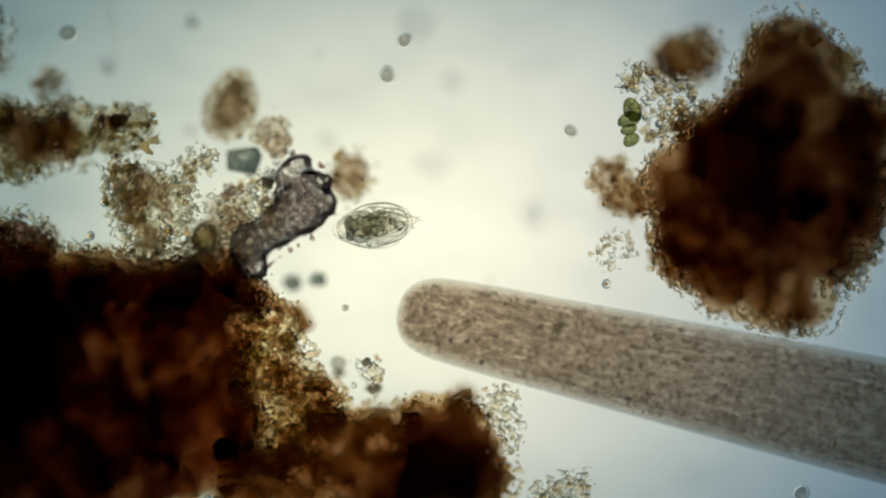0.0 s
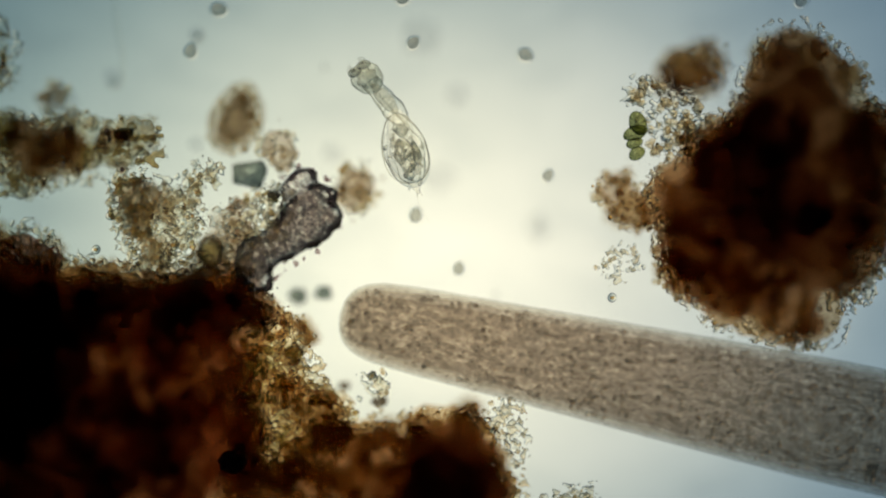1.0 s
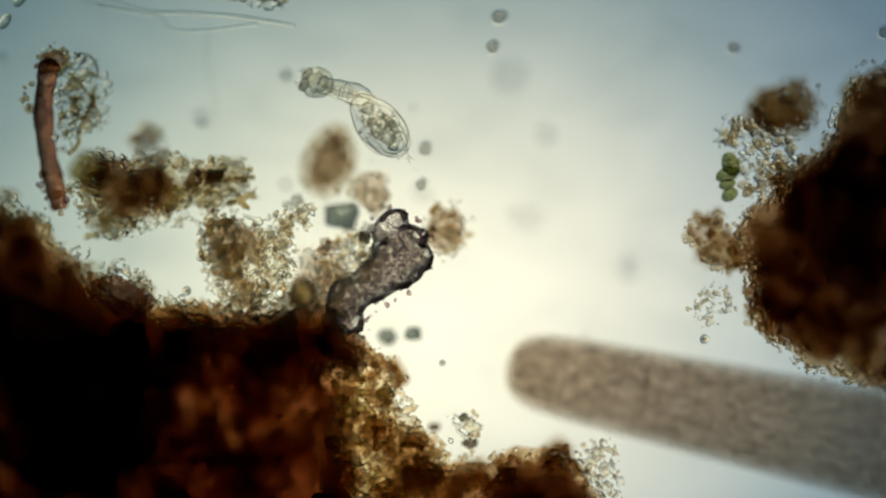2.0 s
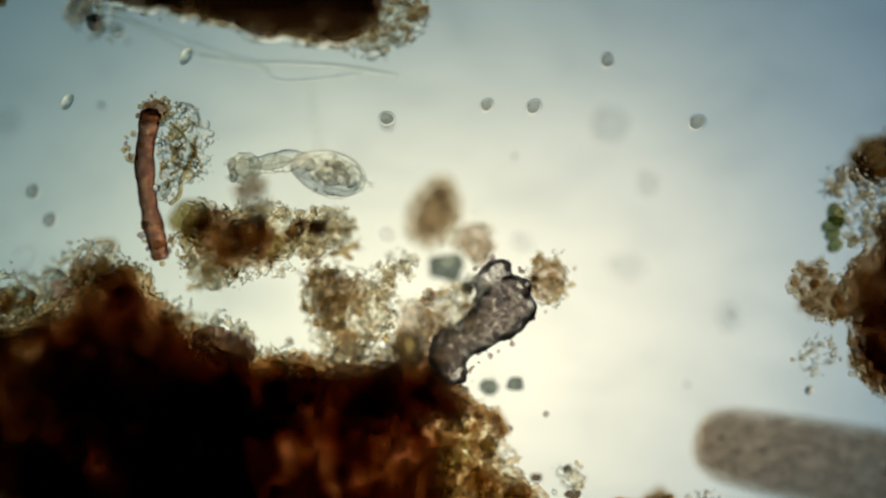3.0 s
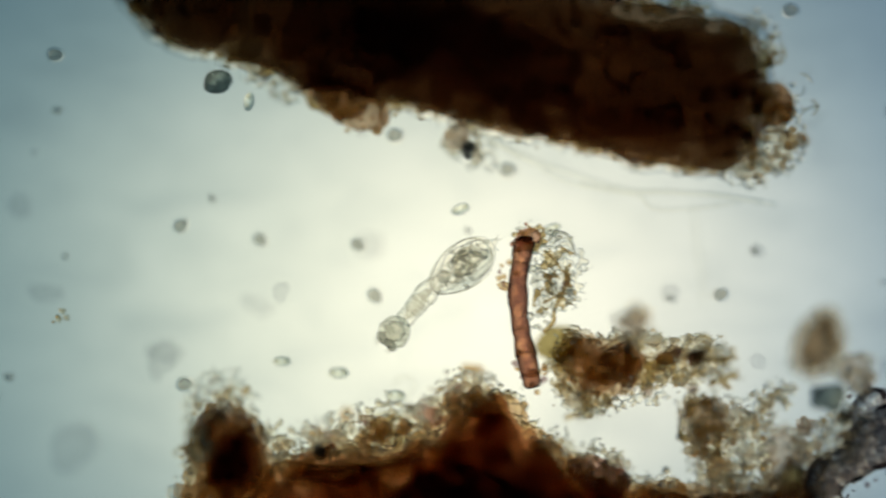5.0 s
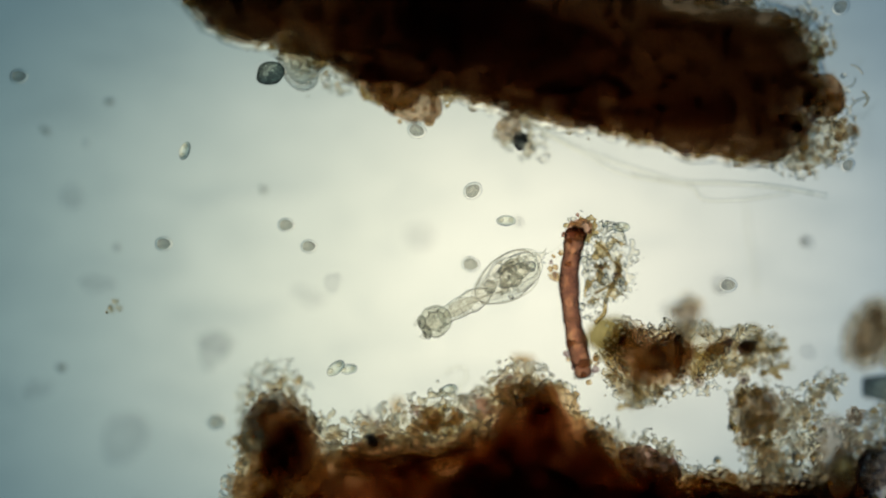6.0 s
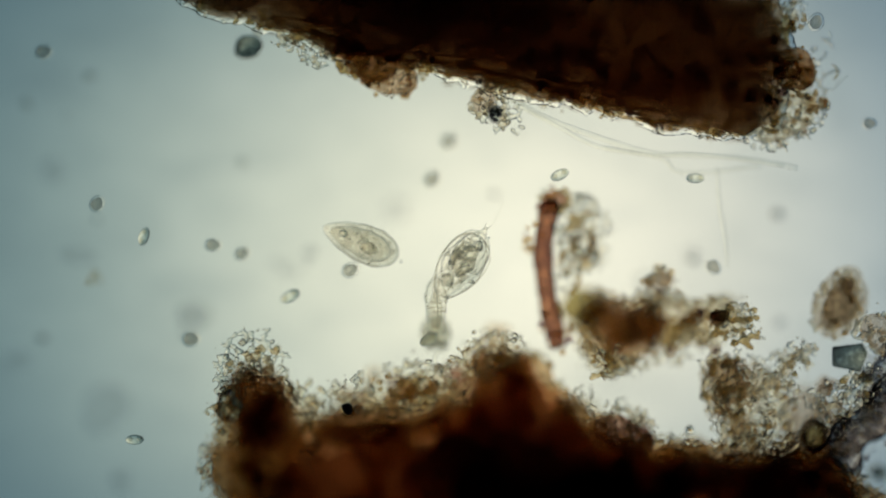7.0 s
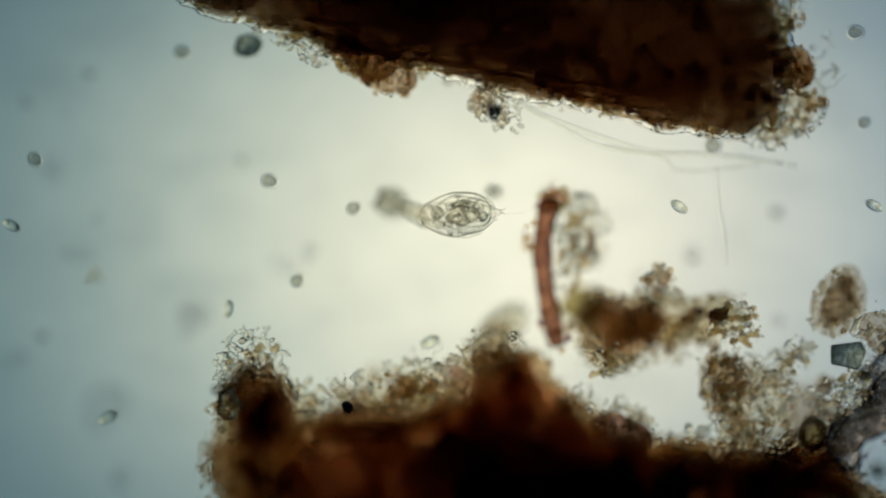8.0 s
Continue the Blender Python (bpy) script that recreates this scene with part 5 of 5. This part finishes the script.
    for k in range(4):                        # rings across the neck, where it folds when it shortens
        x = -20 + 10 * k + rng.uniform(-3, 3)
        w = float(np.interp(x, [p for p, r in wall], [r for p, r in wall]))
        line = [(x + rng.uniform(-1.5, 1.5) + 4 * math.sin(u), w * math.cos(u), 0.9 * w * math.sin(u)) for u in [math.radians(10 + 30 * (k % 2) + 14 * i) for i in range(8)]]
        v, f = tube(curve_through(line, 3), [1.0] * 22, 6)
        piece("crease", v, f, BODY_DARK, neck)
    v, f = wrinkled(70, 24, 18, 0.1, 5.0, 0.10, 3.0)
    piece("gullet", v, f, BODY_DARK, neck)
    head = new("head")
    head.parent = rot
    v, f = wrinkled(60, 55, 44, -0.1, 6.0, 0.04, 2.0)
    piece("head_wall", v, f, HEAD, head)
    v, f = wrinkled(40, 34, 28, 0.0, 7.0, 0.14, 3.0)
    piece("brain", v, f, BODY_DARK, head)
    for s in (-1, 1):
        v, f = lump(BALL3, (10, 11, 8), np.random.RandomState(4), 0.12)
        ob = piece("cilia_crown", v * MM, f, CELL, head)
        ob.location = (22 * MM, s * 10 * MM, 0)
        for k in range(6):
            a = s * (0.15 + 0.22 * k)
            v, f = tube([(24, s * 8, 2), (24 + 9 * math.cos(a), s * 8 + 9 * math.sin(a), 3), (24 + 15 * math.cos(a), s * 8 + 14 * math.sin(a), 0)], [1.1, 0.8, 0.4], 5)
            piece("cilium", v, f, BODY_DARK, head)
    return rot, neck, head


def build_ciliate():
    """A pear-shaped swimmer, narrow end at +x."""
    cil = thing("ciliate", "pale pear-shaped ciliate with granular inside", "ciliate")
    v, f = wrinkled(142, 66, 50, 0.6, 1.0, 0.02, 4.0)
    piece("pellicle", v, f, BODY_ORGAN, cil)
    v, f = wrinkled(116, 48, 36, 0.5, 3.0, 0.05, 3.0)
    piece("inner_plasm", v, f, BODY_DARK, cil)
    rng = np.random.RandomState(12)
    heap("plasm_grit", [(rng.normal(-10, 22), rng.normal(0, 9)) for _ in range(26)], BALL2, (1.5, 4.5), (-8, 14), BEAD, cil, 13, 0.2)
    v, f = wrinkled(30, 20, 16, 0.0, 2.0, 0.1)
    ob = piece("nucleus", v, f, BODY_ORGAN, cil)
    ob.location = (-18 * MM, 4 * MM, 4 * MM)
    v, f = ovoid(16, 13, 12, 0.0, BALL3)
    ob = piece("vacuole", v, f, BEAD, cil)
    ob.location = (34 * MM, -3 * MM, 4 * MM)
    return cil


def build_cell():
    cell = thing("flagellate", "small oval grey swimming cell in a pale halo", "cell", "swimming cells")
    v, f = wrinkled(27, 21, 17, 0.3, 2.0, 0.05, 1.0)
    piece("cell_body", v, f, CELL, cell)
    # the cell's bright halo, made by an added clear shell
    v, f = ovoid(35, 29, 22, 0.1, BALL3)
    piece("halo_shell", v, f, CELL_HALO, cell, "clear shell added for the pale halo")
    return cell


def build_clear_cell():
    cell = thing("clear_cell", "small oblong clear cell with a dark outline", "cell", "swimming clear cells")
    v, f = ovoid(36, 20, 17, 0.0, BALL3)
    piece("cell_wall", v, f, CELL_CLEAR, cell)
    for s in (-1, 1):
        v, f = ovoid(10, 9, 8, 0.0, BALL2)
        ob = piece("plastid", v, f, BODY_ORGAN, cell)
        ob.location = (s * 9 * MM, 1 * MM, 0)
    return cell


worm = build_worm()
rotifer, rotifer_neck, rotifer_head = build_rotifer()
ciliate = build_ciliate()
first_cell = build_cell()

# each swimming cell: seconds, x, y, height and heading
SWIMMERS = [
    [(0, -668, 383, 20, 20), (0.4, -568, 433, 20, 20), (0.8, -427, 422, 20, -10), (1, -412, 449, 20, 0), (1.2, -407, 506, 20, 30), (2.3, -285, 714, 20, 30), (8, -1154, 1094, 20, 30)],
    [(0, -73, 369, 40, 45), (0.4, -65, 403, 40, 60), (0.8, -70, 398, 40, 40), (1, -68, 389, 40, 45), (1.2, -106, 426, 40, 45), (2.3, -63, 455, 20, 70), (2.5, -34, 424, 20, 110), (3, -72, 519, 20, 90), (3.5, -50, 628, 10, 100), (4, -1, 584, -10, 100), (4.5, -98, 468, -10, 0), (5, -211, 435, -10, 0), (8, -141, 82, 0, 0)],
    [(0, -104, 309, 30, 90), (0.5, -97, 379, 30, 90), (1, -86, 469, 30, 20), (1.2, -116, 516, 30, 0), (2.3, -35, 494, 20, 20), (2.5, 5, 464, 20, 20), (3, 86, 410, 20, 20), (3.5, 79, 414, 10, 20), (4, 80, 375, 0, -50), (4.5, 108, 272, 0, 0), (8, 61, -19, 0, 0)],
    [(0, 218, 209, 45, -30), (0.4, 231, 168, 40, -30), (0.6, 226, 154, 30, -60), (0.8, 152, 116, 30, 60), (1, 170, 156, 20, 60), (1.2, 175, 215, 20, 30), (2.3, 368, 534, 10, 0), (3, 352, 687, 10, 0), (8, 567, 1094, 10, 0)],
    [(0, 195, -136, 70, 20), (0.4, 118, -63, 50, 30), (0.6, 43, -35, 40, 30), (0.9, 17, -29, 20, 80), (1, 12, -8, 20, 80), (1.2, -3, 61, 20, 80), (2.3, -254, 267, 30, 60), (2.5, -245, 319, 30, 60), (3, -283, 440, 30, 45), (3.5, -275, 546, 40, 90), (4, -234, 608, 40, 90), (4.5, -225, 663, 60, 80), (5, -231, 664, 40, 80), (8, 162, 285, 40, 0)],
    [(0, -191, -198, 10, 0), (0.8, -31, 10, 20, 60), (1, -64, 86, 20, 80), (1.2, -85, 130, 20, 80), (2.3, -230, 334, 10, 80), (2.5, -227, 373, 10, 70), (3, -201, 437, 30, 40), (3.5, -115, 523, 40, 0), (4, -6, 670, 40, 0), (4.5, 48, 769, 20, 0), (8, 162, 791, 20, 0)],
    [(0, -593, 475, 20, 0), (0.8, -510, 398, 20, 80), (1, -462, 376, 20, 80), (1.2, -478, 336, 20, 80), (2.3, -425, 164, 20, 60), (3, -458, 416, 40, 0), (3.5, -451, 351, 0, 20), (4, -500, 345, 0, 20), (4.5, -493, 344, -20, -10), (5, -532, 334, -10, 20), (5.2, -500, 322, 0, 0), (6.3, -635, 356, 10, 0), (6.5, -624, 371, 10, 0), (7, -590, 315, 40, -40), (7.5, -701, 73, 40, 0), (8, -607, 22, 40, 0)],
    [(0, -1496, 746, 20, 0), (2.3, -965, 274, 20, 60), (2.5, -922, 290, 0, 60), (3, -1052, 239, 0, 60), (3.5, -1064, 503, 20, 20), (4, -1135, 660, -20, 30), (4.2, -1133, 606, -20, 20), (4.5, -1090, 570, -30, 30), (5, -1171, 421, -30, -40), (5.2, -1175, 461, 0, 0), (6.3, -1433, 406, 0, 0), (6.5, -1400, 362, 0, 0), (7, -1477, 354, 30, 0), (7.5, -1294, 362, 40, 30), (8, -1226, 416, 40, 30)],
    [(0, -1496, 696, 20, 0), (2.3, -955, 254, 20, 60), (2.5, -942, 282, 0, 60), (3, -1082, 289, 0, 60), (3.5, -1174, 572, 10, 20), (4, -1246, 630, -10, 30), (4.5, -1280, 489, -60, -40), (5, -1345, 430, -40, -40), (5.2, -1344, 431, 0, 0), (6.3, -1353, 396, 0, 0), (6.5, -1362, 398, 0, 30), (7, -1427, 339, 10, 30), (7.5, -1379, 248, 20, 60), (8, -1326, 288, 40, 50)],
    [(0, -1396, 897, 20, 0), (2.5, -867, 521, 0, 60), (3, -813, 528, 0, 60), (3.5, -721, 481, 0, 60), (4, -848, 526, -10, 10), (4.2, -779, 491, -10, 10), (4.5, -702, 537, -15, 0), (5, -990, 485, -60, 20), (5.2, -987, 500, -40, 0), (6.3, -1004, 436, -10, 0), (6.5, -973, 451, -10, -10), (7, -863, 478, 55, 25), (7.5, -750, 482, 50, -20), (8, -650, 419, 55, -35)],
    [(0, -1396, 846, 20, 0), (2.5, -927, 461, 0, 60), (3, -1022, 448, 0, 60), (3.5, -975, 471, 50, 0), (4, -947, 490, 0, 10), (4.2, -824, 462, -10, 10), (4.5, -742, 471, -15, 0), (5, -827, 450, -60, 20), (5.2, -828, 461, -40, 0), (6.3, -764, 431, -10, 0), (6.5, -733, 442, -20, 10), (7, -624, 472, 60, 0), (7.5, -470, 473, 55, -20), (8, -305, 421, 50, -30)],
    [(0, -1396, 846, 20, 0), (3.5, -740, 274, 20, 60), (4, -667, 391, -10, 60), (4.5, -786, 428, -20, 60), (5, -1141, 331, -20, -45), (5.2, -1121, 317, -20, -45), (6.3, -1059, 396, 0, 0), (6.5, -1058, 404, 0, 0), (7, -1232, 310, 55, 30), (7.5, -1345, 340, 50, 0), (8, -1374, 464, 60, -10)],
    [(0, -1396, 846, 20, 0), (3.5, -1096, 184, -60, 0), (4, -1035, 327, -20, 30), (4.2, -1063, 272, -20, 40), (4.5, -1141, 302, -20, 45), (5, -1483, 455, -20, 45), (6.3, -1613, 356, 0, 0), (6.5, -1622, 326, 0, 0), (7, -1680, 427, 55, 60), (7.5, -1753, 402, 55, 60), (8, -1789, 502, 55, -60)],
    [(0, -1697, 746, 20, 0), (4.5, -1341, 672, -10, 80), (5, -1363, 674, -10, 80), (6.3, -1593, 555, 0, 70), (6.5, -1587, 570, 0, 70), (7, -1599, 369, 40, 70), (7.5, -1777, 310, 40, 60), (8, -1834, 386, 40, -30)],
    [(0, -1697, 746, 20, 0), (4.5, -1661, 769, -10, 0), (6.3, -1872, 695, 30, 10), (6.5, -1853, 698, 30, 10), (7, -1778, 697, 30, 20), (7.5, -1670, 715, 20, 10), (8, -1533, 695, 10, 0)],
    [(0, -1095, -57, 20, 0), (4.5, -1035, 193, 20, 0), (5, -1204, 197, 20, 0), (6.3, -1303, 186, 0, 45), (6.5, -1267, 202, 0, 45), (7, -1341, 263, 20, 30), (7.5, -1527, 94, 20, 30), (8, -1665, 44, 20, 30)],
    [(0, -1095, -57, 20, 0), (5, -1105, 157, 10, 0), (6.3, -1104, 146, -10, 30), (6.5, -1080, 154, -10, 30), (7, -1094, 187, 40, 30), (8, -1091, 178, 20, 30)],
    [(0, -1095, -57, 20, 0), (5, -1304, 217, 10, 0), (6.5, -1272, 108, -40, 10), (7, -1614, 10, 50, 0), (7.5, -1533, 86, 40, 0), (8, -1445, 239, 90, 80)],
    [(0, -1095, 746, 20, 0), (5, -906, 554, -40, 0), (6.3, -1084, 496, 30, 40), (6.5, -1053, 498, 40, 40), (7, -1088, 472, -20, 40), (8, -976, 447, -20, 0)],
    [(0, -1095, 746, 20, 0), (4.5, -918, 550, -60, 0), (5, -1105, 614, -20, 0), (6.3, -1159, 605, 30, -20), (6.5, -1138, 610, 40, -20), (7, -1058, 541, -40, 30), (8, -589, 526, 40, 0)],
    [(0, -191, 846, 20, 0), (5, -410, 654, 0, 0), (6.3, -395, 536, 0, 60), (6.5, -389, 536, 0, 60), (7, -313, 569, 40, 0), (8, -321, 568, 40, 30)],
    [(0, -191, 846, 20, 0), (5, -410, 833, 0, 0), (6.5, -414, 793, 50, 60), (7, -410, 748, 55, 70), (8, -339, 727, 60, 0)],
    [(0, -1195, 244, 20, 0), (5, -1473, 177, 10, 0), (6.5, -1522, 66, -60, 10), (7, -1515, 187, 40, 0), (8, -1467, 92, 0, 0)],
    [(0, 622, -427, 60, 60), (0.4, 647, -385, 40, 60), (1, 742, -364, 20, 30), (2.5, 812, -318, 0, 0), (8, 1073, -120, 0, 0)],
    [(0, 110, 746, 20, 0), (0.8, 90, 394, 30, -30), (1, 130, 369, 20, -30), (1.2, 165, 356, 20, -30), (2.3, 515, 364, 20, 0), (8, 972, 386, 20, 0)],
    [(0, 813, 545, 20, 0), (1, 617, 464, 30, 40), (1.2, 617, 496, 30, 40), (3, 452, 329, 20, 0), (3.5, 228, 219, 30, 40), (4, 228, 231, 20, 40), (8, 770, -120, 20, 0)],
]
clear_cell = build_clear_cell()
CLEAR = (9, 10, 13, 15, 16, 17)               # these swimmers are of the clear kind
cells = []
for n in range(len(SWIMMERS)):
    kind = clear_cell if n in CLEAR else first_cell
    cells.append(kind if kind not in cells else copy_thing(kind, pose(0, 0, 0)))
for cell, grown in zip(cells, np.random.RandomState(6).uniform(0.78, 1.05, len(cells))):
    cell.scale = (grown, grown, grown)


# ---- what moves ----
def motions():
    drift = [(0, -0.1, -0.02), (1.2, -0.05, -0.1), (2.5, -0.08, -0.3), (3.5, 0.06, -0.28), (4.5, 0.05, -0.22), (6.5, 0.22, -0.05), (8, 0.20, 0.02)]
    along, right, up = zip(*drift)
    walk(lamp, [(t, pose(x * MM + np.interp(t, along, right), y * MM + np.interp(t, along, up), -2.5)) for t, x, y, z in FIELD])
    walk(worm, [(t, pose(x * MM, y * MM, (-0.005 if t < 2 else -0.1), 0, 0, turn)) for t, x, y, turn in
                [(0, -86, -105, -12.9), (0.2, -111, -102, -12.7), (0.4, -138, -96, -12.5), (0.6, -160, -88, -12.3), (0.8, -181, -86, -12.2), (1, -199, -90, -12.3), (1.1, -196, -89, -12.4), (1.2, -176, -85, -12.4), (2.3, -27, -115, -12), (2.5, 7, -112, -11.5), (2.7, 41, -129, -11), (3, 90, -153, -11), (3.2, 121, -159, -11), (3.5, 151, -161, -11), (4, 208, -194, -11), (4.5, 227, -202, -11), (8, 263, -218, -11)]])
    pitch = [(0, 0), (0.1, 14), (0.2, 28), (0.3, 36), (0.4, 44), (0.5, 46), (0.6, 40), (0.7, 22), (0.8, 6), (1, 0), (8, 0)]     # it dips its head as it turns
    when, dip = zip(*pitch)
    walk(rotifer, [(t, pose(x * MM, y * MM, z * MM, 0, np.interp(t, when, dip), turn)) for t, x, y, z, turn in [
    (0, -131, 44, 25, -172),
    (0.1, -124, 47, 25, -173),
    (0.2, -118, 50, 25, -178),
    (0.3, -120, 52, 25, -196),
    (0.4, -116, 58, 25, -222),
    (0.5, -98, 64, 25, -258),
    (0.6, -82, 86, 25, -262),
    (0.7, -74, 108, 25, -260),
    (0.8, -63, 147, 25, -258),
    (0.9, -72, 178, 25, -256),
    (1, -83, 204, 25, -253),
    (1.1, -98, 220, 25, -251),
    (1.2, -111, 248, 22, -252),
    (2.3, -382, 339, 5, -218),
    (2.5, -442, 355, 5, -212),
    (3, -565, 324, 5, -196),
    (3.2, -606, 316, 5, -206),
    (3.5, -684, 378, 5, -221),
    (3.7, -752, 429, 0, -226),
    (4, -869, 473, -10, -205),
    (4.2, -916, 469, -15, -185),
    (4.5, -980, 428, -20, -165),
    (4.8, -985, 390, -20, -147),
    (5, -991, 382, -20, -143),
    (5.2, -994, 369, -20, -135),
    (6.3, -1011, 346, 0, -159),
    (6.5, -1029, 358, 0, -166),
    (6.7, -1025, 354, 20, -140),
    (7, -1040, 317, 58, -125),
    (7.3, -1021, 335, 58, -117),
    (7.5, -1030, 341, 58, -123),
    (7.7, -1036, 361, 58, -147),
    (8, -1046, 406, 58, -177),
]])
    walk(rotifer_neck, [(t, pose(x * MM, y * MM, z * MM, 0, 0, turn)) for t, x, y, z, turn in [
    (0, 0, 0, 0, 0),
    (0.2, 0, 0, 0, 0),
    (0.3, 0, 0, 0, 0),
    (0.4, 20, 0, 0, 0),
    (0.5, 56, 0, 0, 0),
    (0.6, 76, 0, 0, -2),
    (0.7, 82, 2, 0, 4),
    (0.8, 83, 4, 0, 10),
    (1, 94, 9, 0, 23),
    (1.1, 85, 9, 0, 22),
    (1.2, 82, 14, 0, 41),
    (2.3, 92, 11, -8, 31),
    (2.5, 94, 19, -8, 47),
    (3, 96, 11, -12, 25),
    (3.2, 105, 2, -12, 6),
    (3.5, 109, 3, -16, 7),
    (3.7, 106, 13, -8, 29),
    (4, 92, 23, 0, 52),
    (4.2, 93, 20, 0, 38),
    (4.5, 89, 27, 0, 56),
    (4.8, 95, 16, 0, 25),
    (5, 100, 7, 0, 13),
    (5.2, 97, 12, 0, 21),
    (6.3, 95, -4, 0, -11),
    (6.5, 84, 5, 0, 21),
    (6.7, 84, 1, -12, 3),
    (7, 89, 12, -32, 35),
    (7.3, 83, 3, -32, 11),
    (7.5, 72, 4, -32, 13),
    (7.7, 60, -3, -36, -17),
    (8, 76, -9, -40, -25),
]])
    walk(rotifer_head, [(t, pose(x * MM, y * MM, z * MM, 0, 0, turn)) for t, x, y, z, turn in [
    (0, 18, 0, 0, 0),
    (0.2, 18, 0, 0, 0),
    (0.3, 18, 0, 0, 0),
    (0.4, 42, 0, 0, 0),
    (0.5, 82, 0, 0, 0),
    (0.6, 108, -1, 0, -2),
    (0.7, 124, 6, 0, 4),
    (0.8, 127, 12, 0, 10),
    (1, 138, 28, 0, 23),
    (1.1, 128, 27, 0, 22),
    (1.2, 114, 42, 0, 41),
    (2.3, 129, 33, -20, 31),
    (2.5, 127, 54, -20, 47),
    (3, 142, 33, -30, 25),
    (3.2, 156, 8, -30, 6),
    (3.5, 165, 10, -40, 7),
    (3.7, 150, 38, -20, 29),
    (4, 125, 67, 0, 52),
    (4.2, 141, 59, 0, 38),
    (4.5, 123, 78, 0, 56),
    (4.8, 159, 48, 0, 25),
    (5, 161, 22, 0, 13),
    (5.2, 155, 35, 0, 21),
    (6.3, 138, -13, 0, -11),
    (6.5, 109, 15, 0, 21),
    (6.7, 120, 3, -30, 3),
    (7, 121, 34, -80, 35),
    (7.3, 117, 10, -80, 11),
    (7.5, 105, 12, -80, 13),
    (7.7, 84, -11, -90, -17),
    (8, 112, -27, -100, -25),
]])
    walk(ciliate, [(t, pose(x * MM, y * MM, z * MM, 0, 0, turn)) for t, x, y, z, turn in
                   [(0, -1195, 866, -20, 110), (5.2, -1384, 798, -30, 110), (6, -1375, 746, -30, 110), (6.3, -1350, 634, -70, 112), (6.5, -1316, 503, -60, 97), (6.6, -1312, 450, -30, 110), (6.7, -1312, 433, -5, 122), (6.8, -1288, 403, 20, 140), (7, -1215, 359, 30, 158), (7.1, -1184, 348, 40, 150), (7.2, -1131, 327, 40, 125), (7.3, -1119, 317, 40, 108), (7.5, -1091, 266, 20, 105), (7.6, -1062, 215, 20, 115), (7.7, -1054, 184, 10, 130), (7.8, -1042, 159, -40, 160), (7.9, -1012, 163, -60, 200), (8, -971, 194, -60, 220)]])
    for n, (cell, rows) in enumerate(zip(cells, SWIMMERS)):
        deep = 0 if n in CLEAR else -50      # the grey ones sink towards the slide, and rise later on
        keys = []
        for t, x, y, z, turn in rows:
            rise = deep * np.interp(t, (1.2, 2.3, 5.2, 6.3), (0.5, 1, 1, 0.2))
            over = [np.interp(t, [row[0] for row in FIELD], [row[k] for row in FIELD]) for k in (1, 2)]
            x, y = [c + (p - c) * (1 - rise / 4440) for p, c in zip((x, y), over)]
            keys.append((t, pose(x * MM, y * MM, (z + rise) * MM, 0, 0, turn)))
        walk(cell, keys)


motions()
